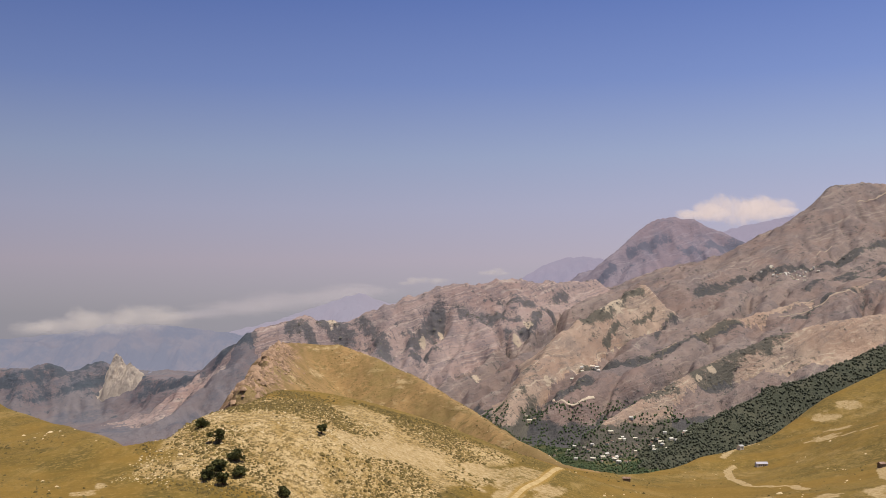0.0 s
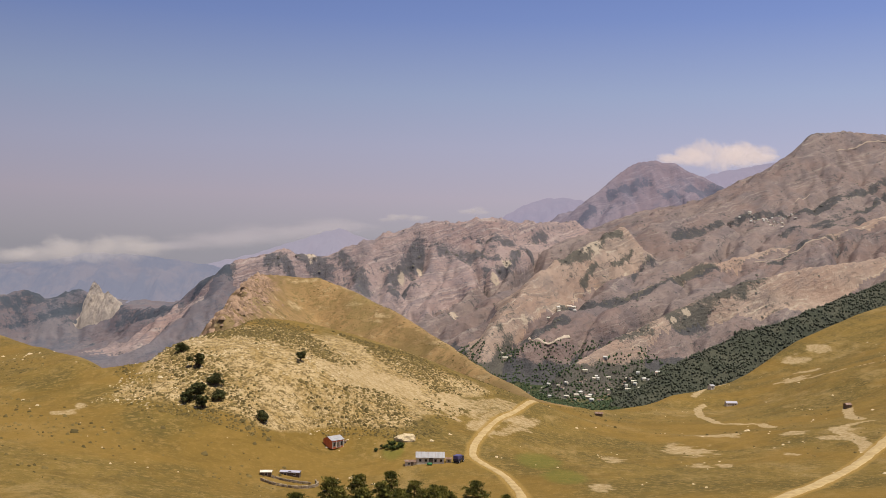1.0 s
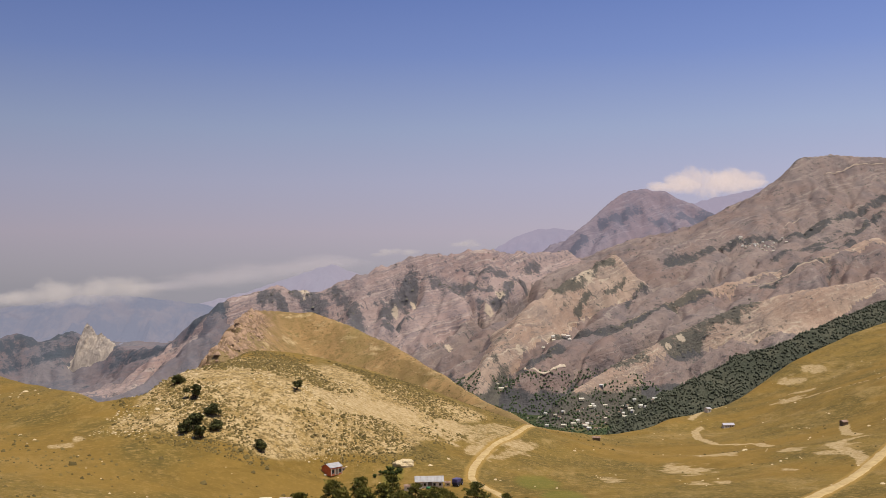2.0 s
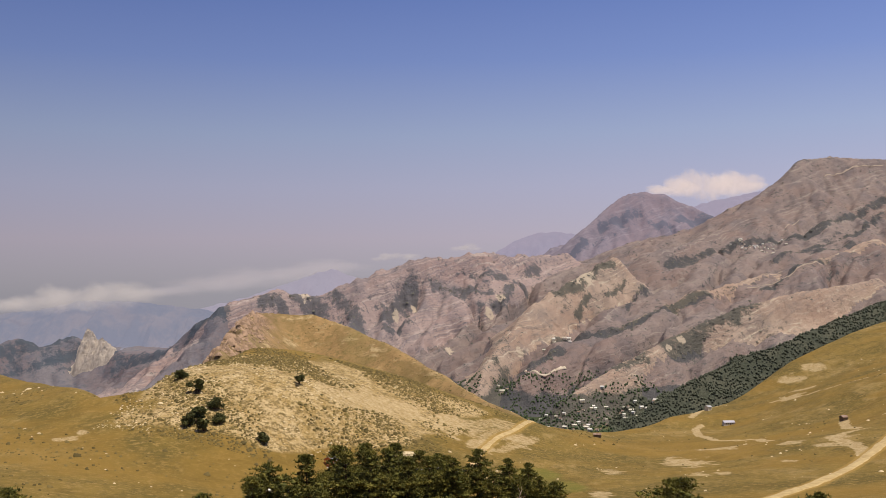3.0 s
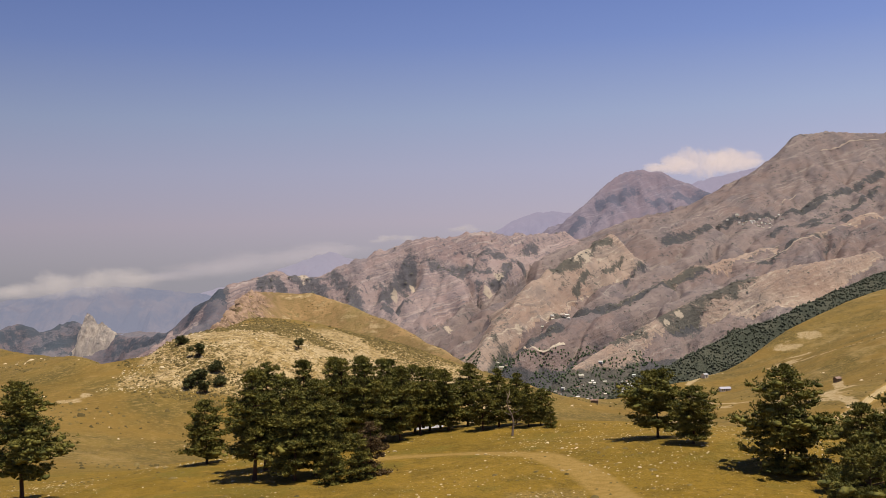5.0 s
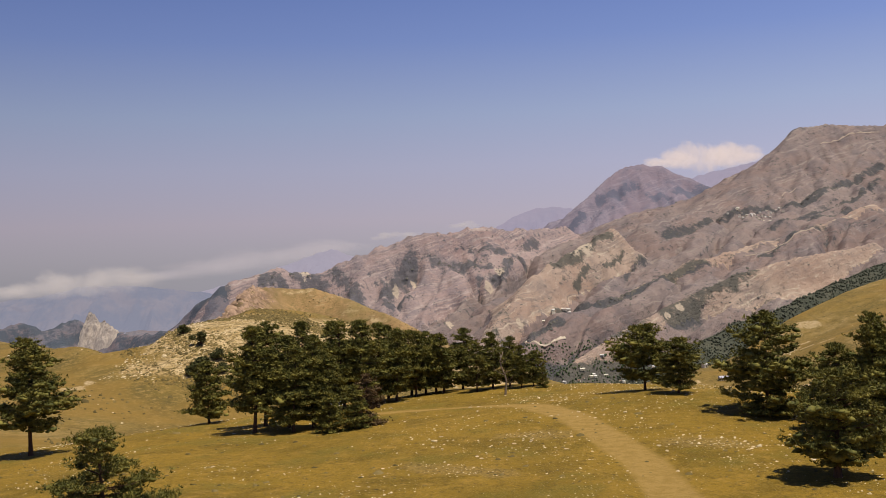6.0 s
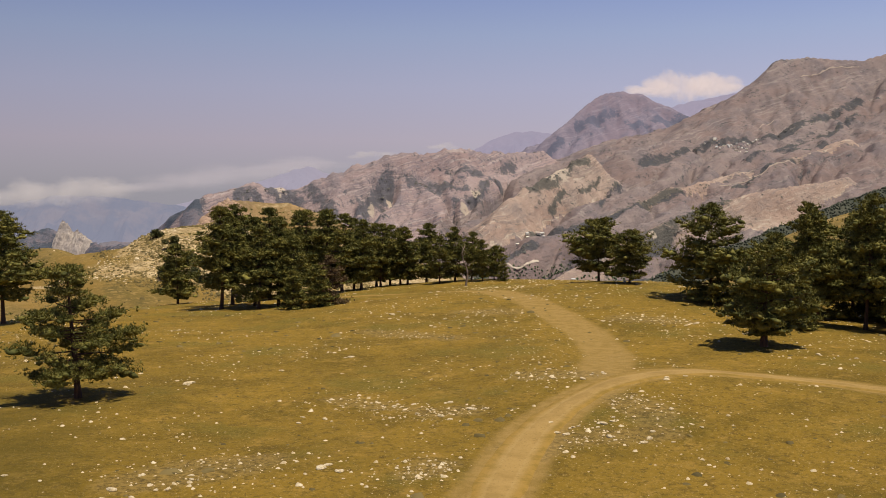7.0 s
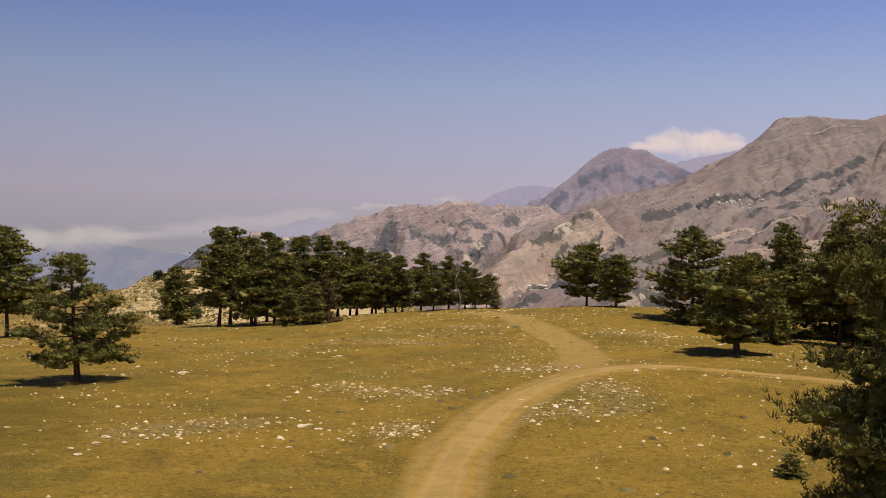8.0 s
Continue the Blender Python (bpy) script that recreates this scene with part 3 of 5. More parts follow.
SADDLE_ROAD = [(40, 610), (34, 585), (29, 556), (20.5, 519), (10, 495), (3.4, 466), (-1, 431), (-1.7, 412), (3.5, 400), (9.3, 387), (12.3, 366), (14, 343), (12, 320), (10, 290)]
EAST_ROAD = [(40, 250), (70, 300), (90, 327), (109, 352), (128, 380), (149, 415), (167, 443), (193, 488), (230, 545)]
PATHS = [
    [(172, 613), (176, 655), (155, 674), (161, 749), (172, 807), (181, 825)],
    [(222, 930), (198, 904), (180, 856)],
    [(250, 870), (264, 849), (281, 832), (313, 807), (360, 790)],
    [(190, 519), (178, 512), (167, 502), (163, 476), (158, 443), (151, 422)], [(228, 653), (210, 600), (195, 545)]]
# x, y, radius
LUSH = [(31, 384, 11), (24, 418, 12), (-32, 417, 6)]
# smooth cut banks and stony bands of the meadow: half width, and x, y along them
CUTS = [(11, [(-62, 474), (-48, 488), (-32, 500)]), (11, [(-8, 508), (4, 512), (16, 528)]), (7, [(2, 490), (6, 500)]), (4, [(10, 466), (20, 490), (29, 511)])]
STONY = [(1.3, [(0.5, 102), (5.2, 101.5)]), (1.0, [(-2, 59), (1, 59.3)]), (1.0, [(4.6, 67.9), (8.4, 67.3)]), (1.0, [(2.9, 51.2), (4.6, 52.6)]), (1.4, [(4.6, 53), (9.6, 54)]),
         (0.9, [(-7.3, 63.6), (-2, 59.6)]), (0.7, [(-2.6, 47), (-1.4, 48.7)]), (1.5, [(-7.6, 91), (-0.8, 86)]), (1.2, [(9, 60), (10, 57)]), (1.6, [(15, 95), (20, 93)]), (1.5, [(-14, 46), (-9, 50)])]
# wooded belts, thin gully lines and one painted shadow patch on the mountain flanks: half width, and x, y along them
BELTS_SPURS = [
    (11, [(163, 2078), (215, 2137), (289, 2105), (348, 2139), (401, 2171), (449, 2212), (524, 2252)]), (17, [(388, 1919), (421, 1941), (456, 1970), (516, 2004), (600, 2080)]),
    (11, [(234, 1900), (266, 1850), (320, 1889)]), (9, [(187, 2260), (194, 2249), (242, 2311), (303, 2389), (345, 2430)]),
    (5, [(350, 2247), (385, 2357), (416, 2384)]), (5, [(321, 2334), (375, 2404)]), (5, [(243, 2249), (282, 2323)]), (14, [(60, 1960), (110, 1960), (180, 2010)])]
BELTS_EAST = [
    (13, [(495, 2516), (631, 2664), (776, 2726), (861, 2711), (965, 2783)]), (9, [(734, 2459), (854, 2574), (970, 2635), (1184, 2921)]),
    # the pair of half width 17 is a shadow, darkened like scrub
    (12, [(943, 2777), (1057, 2866), (1226, 3023)]), (17, [(878, 2537), (943, 2538)]), (7, [(640, 2250), (713, 2320), (829, 2410)]),
    (32, [(800, 3790), (854, 3819), (930, 3858)]), (16, [(756, 3751), (700, 3740)]), (14, [(503, 3713), (591, 3752), (641, 3800)]), (14, [(330, 3560), (432, 3654)])]
BELTS_RANGE = [
    (13, [(-50, 2537), (6, 2590), (62, 2563)]), (11, [(26, 2634), (103, 2636)]), (12, [(147, 2734), (202, 2797)]), (12, [(43, 2528), (89, 2523), (144, 2668)]),
    (17, [(-395, 2420), (-360, 2427), (-333, 2423)]), (12, [(-309, 2451), (-273, 2453)]), (13, [(-190, 2430), (-141, 2518), (-124, 2540)]), (11, [(-77, 2544), (-11, 2600), (55, 2566)]),
    (9, [(-179, 2397), (-118, 2430)]), (14, [(-458, 2374), (-414, 2377)]), (12, [(-261, 2428), (-250, 2380)]), (16, [(-621, 2360), (-547, 2342)])]
BELTS = BELTS_SPURS + BELTS_EAST + BELTS_RANGE
PALE = [(125, 539, 12), (96, 483, 13), (88, 426, 5), (97, 423, 5), (40, 359, 6), (57, 440, 7), (118, 545, 9), (-150, 392, 5), (-148, 400, 4),
        (170, 500, 7), (156, 478, 6), (150, 508, 7), (129, 444, 4), (162, 460, 5), (327, 994, 9), (302, 967, 9), (268, 866, 7), (262, 860, 10), (285, 900, 12), (300, 980, 14), (330, 1010, 12), (-12, 500, 14), (3, 475, 10), (-45, 487, 15), (-33, 500, 12), (20, 500, 9)]


def along(line, step):
    """Points along a smoothed polyline, at even steps, with the direction there."""
    p = np.array(line, float)
    for _ in range(3):
        q = np.empty((2 * len(p) - 2, 2))
        q[0::2], q[1::2] = p[:-1] * 0.75 + p[1:] * 0.25, p[:-1] * 0.25 + p[1:] * 0.75
        p = np.vstack([p[:1], q, p[-1:]])
    s = np.concatenate([[0], np.cumsum(np.hypot(*np.diff(p, axis=0).T))])
    at = np.arange(0, s[-1], step)
    q = np.stack([np.interp(at, s, p[:, 0]), np.interp(at, s, p[:, 1])], 1)
    d = np.gradient(q, axis=0)
    return q, d / np.hypot(*d.T)[:, None]


def line_distance(x, y, line):
    best = np.full(x.shape, 1e9)
    for (ax, ay), (bx, by) in zip(line, line[1:]):
        ux, uy = bx - ax, by - ay
        s = np.clip(((x - ax) * ux + (y - ay) * uy) / (ux * ux + uy * uy), 0, 1)
        best = np.minimum(best, np.hypot(x - ax - s * ux, y - ay - s * uy))
    return best


# ---- the land as one polar sheet, cut into ground and mountains ----
angles = np.concatenate([np.arange(-180, -29, 2.5), np.arange(-29, 29, 0.088), np.arange(29, 180, 2.5)])
radii = [18.0]
while radii[-1] < 4850:
    radii.append(radii[-1] * (1 + (0.06 if radii[-1] < 84 else 0.012 if radii[-1] < 260 else 0.0075 if radii[-1] < 1600 else 0.0042)))
grid_a, grid_r = np.meshgrid(np.radians(angles), np.array(radii))
gx, gy = grid_r * np.sin(grid_a), grid_r * np.cos(grid_a) - 60
gz, region = land(gx, gy)[:2]
rows_n, cols_n = gx.shape
co = np.stack([gx, gy, gz], -1).reshape(-1, 3)
idx = np.arange(rows_n * cols_n).reshape(rows_n, cols_n)
nxt = np.roll(idx, -1, 1)
quads = np.stack([idx[1:], nxt[1:], nxt[:-1], idx[:-1]], -1).reshape(-1, 4)
cap = len(co)
px_, py_, pz_ = co.T
reg = region.ravel()

masks = {}
hill_front = smoothstep(-150, -135, px_) * (1 - smoothstep(0, 40, px_)) * smoothstep(-38, -31, pz_) * smoothstep(398, 420, py_) * (1 - smoothstep(520, 640, py_))
masks["bare"] = np.clip(hill_front * (0.75 + 0.35 * fbm(px_, py_, 35, 4, 31)), 0, 1)
masks["bare"] = np.maximum(masks["bare"], (reg == 1) * np.clip(0.95 - (px_ - np.interp(py_, SCARP_Y, SCARP_X)) / 75, 0, 1))
pale = np.zeros(len(co))
ragged = fbm(px_, py_, 8, 3, 33)
for x, y, r in PALE:
    pale = np.maximum(pale, 1 - smoothstep(0.5, 1.15, np.hypot(px_ - x, (py_ - y) * 0.5) / r + 0.5 * ragged))
for line in PATHS:
    pale = np.maximum(pale, 1.4 * (1 - smoothstep(1.6, 4.2, line_distance(px_, py_, line) + ragged)))
masks["pale"] = np.where(reg <= 1, pale * 0.92, 0)
lush = np.zeros(len(co))
for x, y, r in LUSH:
    lush = np.maximum(lush, 1 - smoothstep(0.4, 1.3, np.hypot(px_ - x, (py_ - y) * 0.45) / r))
masks["lush"] = lush
trod = 1 - smoothstep(0.8, 2.6, line_distance(px_, py_, MAIN_TRACK))
trod = np.maximum(trod, 0.95 * (1 - smoothstep(0.8, 3.0, line_distance(px_, py_, NORTH_TRACK))))
trod = np.maximum(trod, 0.8 * (1 - smoothstep(1.5, 5, line_distance(px_, py_, SADDLE_ROAD))))
masks["trodden"] = np.maximum(trod, 0.8 * (1 - smoothstep(3, 6, line_distance(px_, py_, EAST_ROAD))))
# denser, greener turf west of the track
masks["olive"] = np.clip((0.72 - 0.62 * smoothstep(-26, -1, px_ + 0.10 * (py_ - 60)) + 0.45 * fbm(px_, py_, 26, 3, 35)) * (1 - smoothstep(55, 95, py_)), 0, 1)
masks["far_dry"] = smoothstep(170, 300, np.hypot(px_, py_))
for half, line in CUTS:
    masks["pale"] = np.maximum(masks["pale"], 0.75 * (1 - smoothstep(0.75, 1.1, line_distance(px_, py_ , line) / half + 0.2 * ragged)))
stony = np.zeros(len(co))
for half, line in STONY:
    stony = np.maximum(stony, 1 - smoothstep(0.3, 1.6, line_distance(px_, py_, line) / (half + 0.4) + 0.5 * ragged))
masks["stony"] = stony
# scrub and forest belts follow the tilted beds of the rock
bed = bed_level(px_, py_, pz_)
scrub = 0.13 + 0.34 * fbm(bed * 14.0, px_ * 0.35 + py_ * 0.3, 300, 6, 43, 0.65) + 0.16 * fbm(px_, py_, 260, 4, 47)
# more of it along the water lines
scrub = scrub + 0.30 * smoothstep(4.5, 9.0, sample(WATER, px_, py_))
# the crest of the western ridge is wooded, and its folds
west = reg == NAMES.index("west")
scrub = scrub + west * (0.42 * smoothstep(-185, -120, pz_ + 25 * fbm(px_, py_, 150, 3, 46)) * (1 - smoothstep(-720, -600, px_)) + 0.25 * smoothstep(-640, -560, px_) * smoothstep(-60, -10, pz_))
scrub = scrub + 0.12 * (reg == NAMES.index("range"))
uneven = 0.9 * fbm(px_, py_, 90, 4, 48, 0.65)
scrub = np.maximum(scrub, 0.9 * smoothstep(-60, -20, px_) * smoothstep(0, 22, -136 - pz_ + 14 * fbm(px_, py_, 120, 3, 49)))
for half, line in BELTS:
    scrub = np.maximum(scrub, 0.76 - 0.8 * smoothstep(0.2, 2.4, line_distance(px_, py_, line) / half + uneven))
masks["scrub"] = np.clip(scrub, 0, 1)
# pale cliffs: x, y, radius
cliffs = np.zeros(len(co))
for x, y, r in [(278, 2362, 26), (250, 2335, 20), (85, 2548, 14), (61, 2499, 15), (108, 2045, 11), (375, 1921, 9), (400, 1942, 11), (-165, 2463, 13), (-122, 2508, 14), (-379, 2435, 16), (-36, 2277, 13), (91, 2538, 14)]:
    cliffs = np.maximum(cliffs, 0.75 * (1 - smoothstep(0.2, 1.7, np.hypot(px_ - x, py_ - y) / r)))
masks["pale"] = np.maximum(masks["pale"], np.where(reg > 1, cliffs, 0))


def sheet(name, keep, material, label, category, kind):
    """The faces of the land in one region, as an object."""
    faces = quads[keep]
    used = np.unique(faces)
    back = np.zeros(len(co), np.int64)
    back[used] = np.arange(len(used))
    me = bpy.data.meshes.new(name)
    me.vertices.add(len(used))
    me.vertices.foreach_set("co", co[used].astype(np.float32).ravel())
    me.loops.add(faces.size)
    me.loops.foreach_set("vertex_index", back[faces].ravel().astype(np.int32))
    me.polygons.add(len(faces))
    me.polygons.foreach_set("loop_start", np.arange(0, faces.size, 4, dtype=np.int32))
    me.polygons.foreach_set("use_smooth", np.ones(len(faces), dtype=bool))
    for key, values in masks.items():
        me.attributes.new(key, "FLOAT", "POINT").data.foreach_set("value", values[used].astype(np.float32))
    me.materials.append(material)
    me.update(calc_edges=True)
    return tagged(new(name, me), label, category, kind=kind)


face_reg = np.array(NAMES)[reg[quads[:, 3]]]
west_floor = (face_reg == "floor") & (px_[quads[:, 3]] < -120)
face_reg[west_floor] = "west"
sheet("ground", face_reg == "near", MEADOW, "dry yellow-brown grass on a mountain meadow and saddle", "meadow", "structure")
sheet("valley_ground", face_reg == "floor", VALLEY, "dark green valley floor far below the pass", "valley", "structure")
sheet("hill", face_reg == "hill", HILL, "rounded ochre hill with a rocky crumbling edge", "hill", "structure")
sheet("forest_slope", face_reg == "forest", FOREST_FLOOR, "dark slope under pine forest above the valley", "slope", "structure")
sheet("mountain_range", face_reg == "range", ROCK_MID, "jagged mountain range with banded rock, tinted mauve for haze", "mountain", "structure")
sheet("mountain_spur", face_reg == "spur", ROCK_SPUR, "steep brown rocky spurs with scrub in their gullies", "mountain", "structure")
sheet("mountain_spur", face_reg == "spur_low", ROCK_SPUR, "low brown spur above the valley village with dark belts", "mountain", "structure")
sheet("mountain_spur", face_reg == "spur_high", ROCK_SPUR, "upper brown spur with pale rock and wooded strips", "mountain", "structure")
sheet("mountain_west", face_reg == "west", ROCK_WEST, "low mountain ridge with wooded flanks, tinted blue-grey for haze", "mountain", "structure")
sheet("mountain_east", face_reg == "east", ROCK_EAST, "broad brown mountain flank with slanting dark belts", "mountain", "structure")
sheet("mountain_peak", face_reg == "peak", ROCK_PEAK, "pointed mountain peak with haze painted in as grey-mauve", "mountain", "structure")
# ground below the eye, inside the sheet's inner ring
inner = bmesh.new()
ring = [inner.verts.new(co[i]) for i in idx[0]]
mid = inner.verts.new((0, -60, ground_z(0, -60)))
for a, b in zip(ring, ring[1:] + ring[:1]):
    inner.faces.new((mid, b, a))
me = bpy.data.meshes.new("ground_patch")
inner.to_mesh(me)
me.materials.append(MEADOW)
tagged(new("ground_patch", me), "dry grass on the meadow behind the flight", "meadow", kind="structure")


def far_range(name, line, depth, seed, material, label):
    """A distant ridge: a strip of folded land on both sides of a crest."""
    p = np.array(line, float)
    xs = np.arange(p[0, 0], p[-1, 0], 6.0)
    crest, yy = np.interp(xs, p[:, 0], p[:, 2]), np.interp(xs, p[:, 0], p[:, 1])
    off = np.concatenate([-np.geomspace(depth, 4, 34), [0], np.geomspace(4, 110, 8)])
    x, o = np.meshgrid(xs, off)
    d = np.abs(o)
    z = crest[None] - 0.62 * d + (ridged(x, o * 0.7 + seed * 91, 220, 5, seed, 0.55) - 0.3) * np.minimum(d * 0.4, 55) + fbm(x, o, 45, 4, seed + 3) * 5
    v = np.stack([x, yy[None] + o, z], -1).reshape(-1, 3)
    i = np.arange(x.size).reshape(x.shape)
    f = np.stack([i[:-1, :-1], i[:-1, 1:], i[1:, 1:], i[1:, :-1]], -1).reshape(-1, 4)
    me = bpy.data.meshes.new(name)
    me.from_pydata(v.tolist(), [], f.tolist())
    me.polygons.foreach_set("use_smooth", np.ones(len(f), dtype=bool))
    me.materials.append(material)
    return tagged(new(name, me), label, "mountain range", kind="structure")


# far ranges glow in the colour of air haze instead of catching light
def haze_glow_material(name, colour, second, glow):
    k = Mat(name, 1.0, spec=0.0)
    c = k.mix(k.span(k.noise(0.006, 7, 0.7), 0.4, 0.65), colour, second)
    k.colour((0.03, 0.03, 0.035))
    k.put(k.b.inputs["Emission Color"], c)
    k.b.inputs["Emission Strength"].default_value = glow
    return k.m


BLUE_HAZE = haze_glow_material("blue_haze_glow", (0.205, 0.215, 0.285), (0.262, 0.245, 0.295), 1.0)
MAUVE_HAZE = haze_glow_material("mauve_haze_glow", (0.335, 0.290, 0.375), (0.310, 0.280, 0.368), 1.0)
PALE_HAZE = haze_glow_material("pale_haze_glow", (0.345, 0.312, 0.385), (0.360, 0.318, 0.388), 1.0)
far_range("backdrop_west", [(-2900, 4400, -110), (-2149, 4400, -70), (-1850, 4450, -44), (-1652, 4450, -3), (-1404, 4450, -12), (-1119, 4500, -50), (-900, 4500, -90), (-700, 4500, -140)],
          700, 71, BLUE_HAZE, "faint blue mountain ranges in distant haze")
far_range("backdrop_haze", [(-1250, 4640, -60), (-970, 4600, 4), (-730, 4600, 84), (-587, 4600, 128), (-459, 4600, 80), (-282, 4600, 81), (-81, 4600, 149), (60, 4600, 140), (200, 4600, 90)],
          700, 72, PALE_HAZE, "very pale lilac mountain ranges almost lost in haze")
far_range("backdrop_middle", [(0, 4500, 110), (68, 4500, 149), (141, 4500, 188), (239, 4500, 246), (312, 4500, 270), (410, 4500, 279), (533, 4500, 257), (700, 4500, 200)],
          500, 73, MAUVE_HAZE, "pale mauve mountain ridge in distant haze")
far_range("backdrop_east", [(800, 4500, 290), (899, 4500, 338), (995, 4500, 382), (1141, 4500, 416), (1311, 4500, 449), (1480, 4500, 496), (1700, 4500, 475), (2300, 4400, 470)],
          500, 79, MAUVE_HAZE, "mountain ridge behind the peaks in bluish haze")


def strip(name, line, width, material, label, lift, step, kind="structure", wobble=0.25):
    """A track draped on the land, with ruts."""
    q, d = along(line, step)
    n = np.stack([-d[:, 1], d[:, 0]], 1)
    t = np.linspace(-1, 1, 11)
    edge = 1 + wobble * fbm(q[:, 0], q[:, 1], width * 2, 3, 51)
    p = q[:, None] + n[:, None] * (t[None, :, None] * edge[:, None, None] * width / 2)
    z = land(p[..., 0].ravel(), p[..., 1].ravel())[0].reshape(p.shape[:2])
    if step > 3:
        mean = np.convolve(np.pad(z.mean(1), 4, mode="edge"), np.ones(9) / 9, mode="valid")
        z = np.maximum(z, 0.2 * z + 0.8 * mean[:, None])
    rut = np.exp(-((np.abs(t) - 0.5) / 0.16) ** 2)
    z = z + lift * (1 - np.abs(t) ** 6 * 1.25) - 0.5 * lift * rut[None]
    v = np.concatenate([p, z[..., None]], -1).reshape(-1, 3)
    i = np.arange(len(v)).reshape(p.shape[:2])
    f = np.stack([i[:-1, :-1], i[1:, :-1], i[1:, 1:], i[:-1, 1:]], -1).reshape(-1, 4)[:, ::-1]
    me = bpy.data.meshes.new(name)
    me.from_pydata(v.tolist(), [], f.tolist())
    me.polygons.foreach_set("use_smooth", np.ones(len(f), dtype=bool))
    me.attributes.new("edge", "FLOAT", "POINT").data.foreach_set("value", np.tile(np.abs(t), len(q)).astype(np.float32))
    me.attributes.new("rut", "FLOAT", "POINT").data.foreach_set("value", np.tile(rut, len(q)).astype(np.float32))
    me.materials.append(material)
    return tagged(new(name, me), label, "dirt track", kind=kind)


strip("dirt_track", MAIN_TRACK, 2.5, DIRT, "ochre dirt track with wheel ruts across the meadow", 0.09, 0.5)
strip("saddle_road", SADDLE_ROAD, 2.9, GRAVEL, "pale gravel road curving down past the barns", 0.3, 2.0)
strip("east_road", EAST_ROAD, 5.0, GRAVEL, "pale dirt road climbing the grassy slope", 0.5, 3.0)
strip("mountain_road", [(112, 1950), (118, 1925), (130, 1913), (158, 1909), (188, 1934)], 4.0, PALE_ROAD, "light road cut into the mountain foot", 2.0, 4.0)
strip("mountain_track", [(624, 2291), (668, 2299), (713, 2307), (770, 2350), (829, 2398)], 3.0, FAINT_ROAD, "light road along the mountain flank", 1.4, 5.0)
strip("mountain_track", [(1088, 3113), (1130, 3138), (1168, 3160), (1240, 3200), (1314, 3234)], 2.6, FAINT_ROAD, "faint light track high on the mountain flank", 1.2, 5.0)
strip("mountain_track", [(868, 2797), (904, 2846), (934, 2871)], 3.0, FAINT_ROAD, "light track climbing out of the mountain village", 1.2, 5.0)

# ---- builders ----
def part(name, bm, material, parent=None, label="", smooth=False):
    """Links a bmesh as one mesh object under a thing or a part."""
    me = bpy.data.meshes.new(name)
    bm.to_mesh(me)
    bm.free()
    if smooth:
        me.polygons.foreach_set("use_smooth", np.ones(len(me.polygons), dtype=bool))
    me.materials.append(material)
    ob = new(name, me)
    if parent:
        ob.parent = parent
    if label:
        ob["label"] = label
    return ob


def mesh_part(name, verts, faces, material, parent=None, label="", smooth=False):
    me = bpy.data.meshes.new(name)
    me.from_pydata(verts, [], faces)
    if smooth:
        me.polygons.foreach_set("use_smooth", np.ones(len(faces), dtype=bool))
    me.materials.append(material)
    ob = new(name, me)
    if parent:
        ob.parent = parent
    if label:
        ob["label"] = label
    return ob


def box(sx, sy, sz, at=(0, 0, 0), bevel=0.0, bm=None):
    """A box standing on at, with worn edges."""
    bm = bm or bmesh.new()
    made = bmesh.ops.create_cube(bm, size=1)["verts"]
    for v in made:
        v.co = Vector((v.co.x * sx + at[0], v.co.y * sy + at[1], (v.co.z + 0.5) * sz + at[2]))
    if bevel:
        bmesh.ops.bevel(bm, geom=list({e for v in made for e in v.link_edges}), offset=bevel, segments=1, affect="EDGES")
    return bm


def tube(points, radii, sides, verts, faces):
    """Adds a tapered tube along points to lists of vertices and faces."""
    start = len(verts)
    for i, (p, r) in enumerate(zip(points, radii)):
        q = points[min(i + 1, len(points) - 1)] - points[max(i - 1, 0)]
        a = q.orthogonal().normalized()
        b = q.normalized().cross(a)
        for s in range(sides):
            t = 2 * math.pi * s / sides
            verts.append(tuple(p + (a * math.cos(t) + b * math.sin(t)) * r))
    for i in range(len(points) - 1):
        for s in range(sides):
            n = (s + 1) % sides
            k = start + i * sides
            faces.append((k + s, k + n, k + sides + n, k + sides + s))
    top = start + (len(points) - 1) * sides
    faces.append(tuple(top + s for s in range(sides)))


def ball_template():
    bm = bmesh.new()
    bmesh.ops.create_icosphere(bm, subdivisions=1, radius=1)
    v, f = np.array([tuple(p.co) for p in bm.verts]), np.array([[p.index for p in q.verts] for q in bm.faces])
    bm.free()
    return v, f


BALL_V, BALL_F = ball_template()


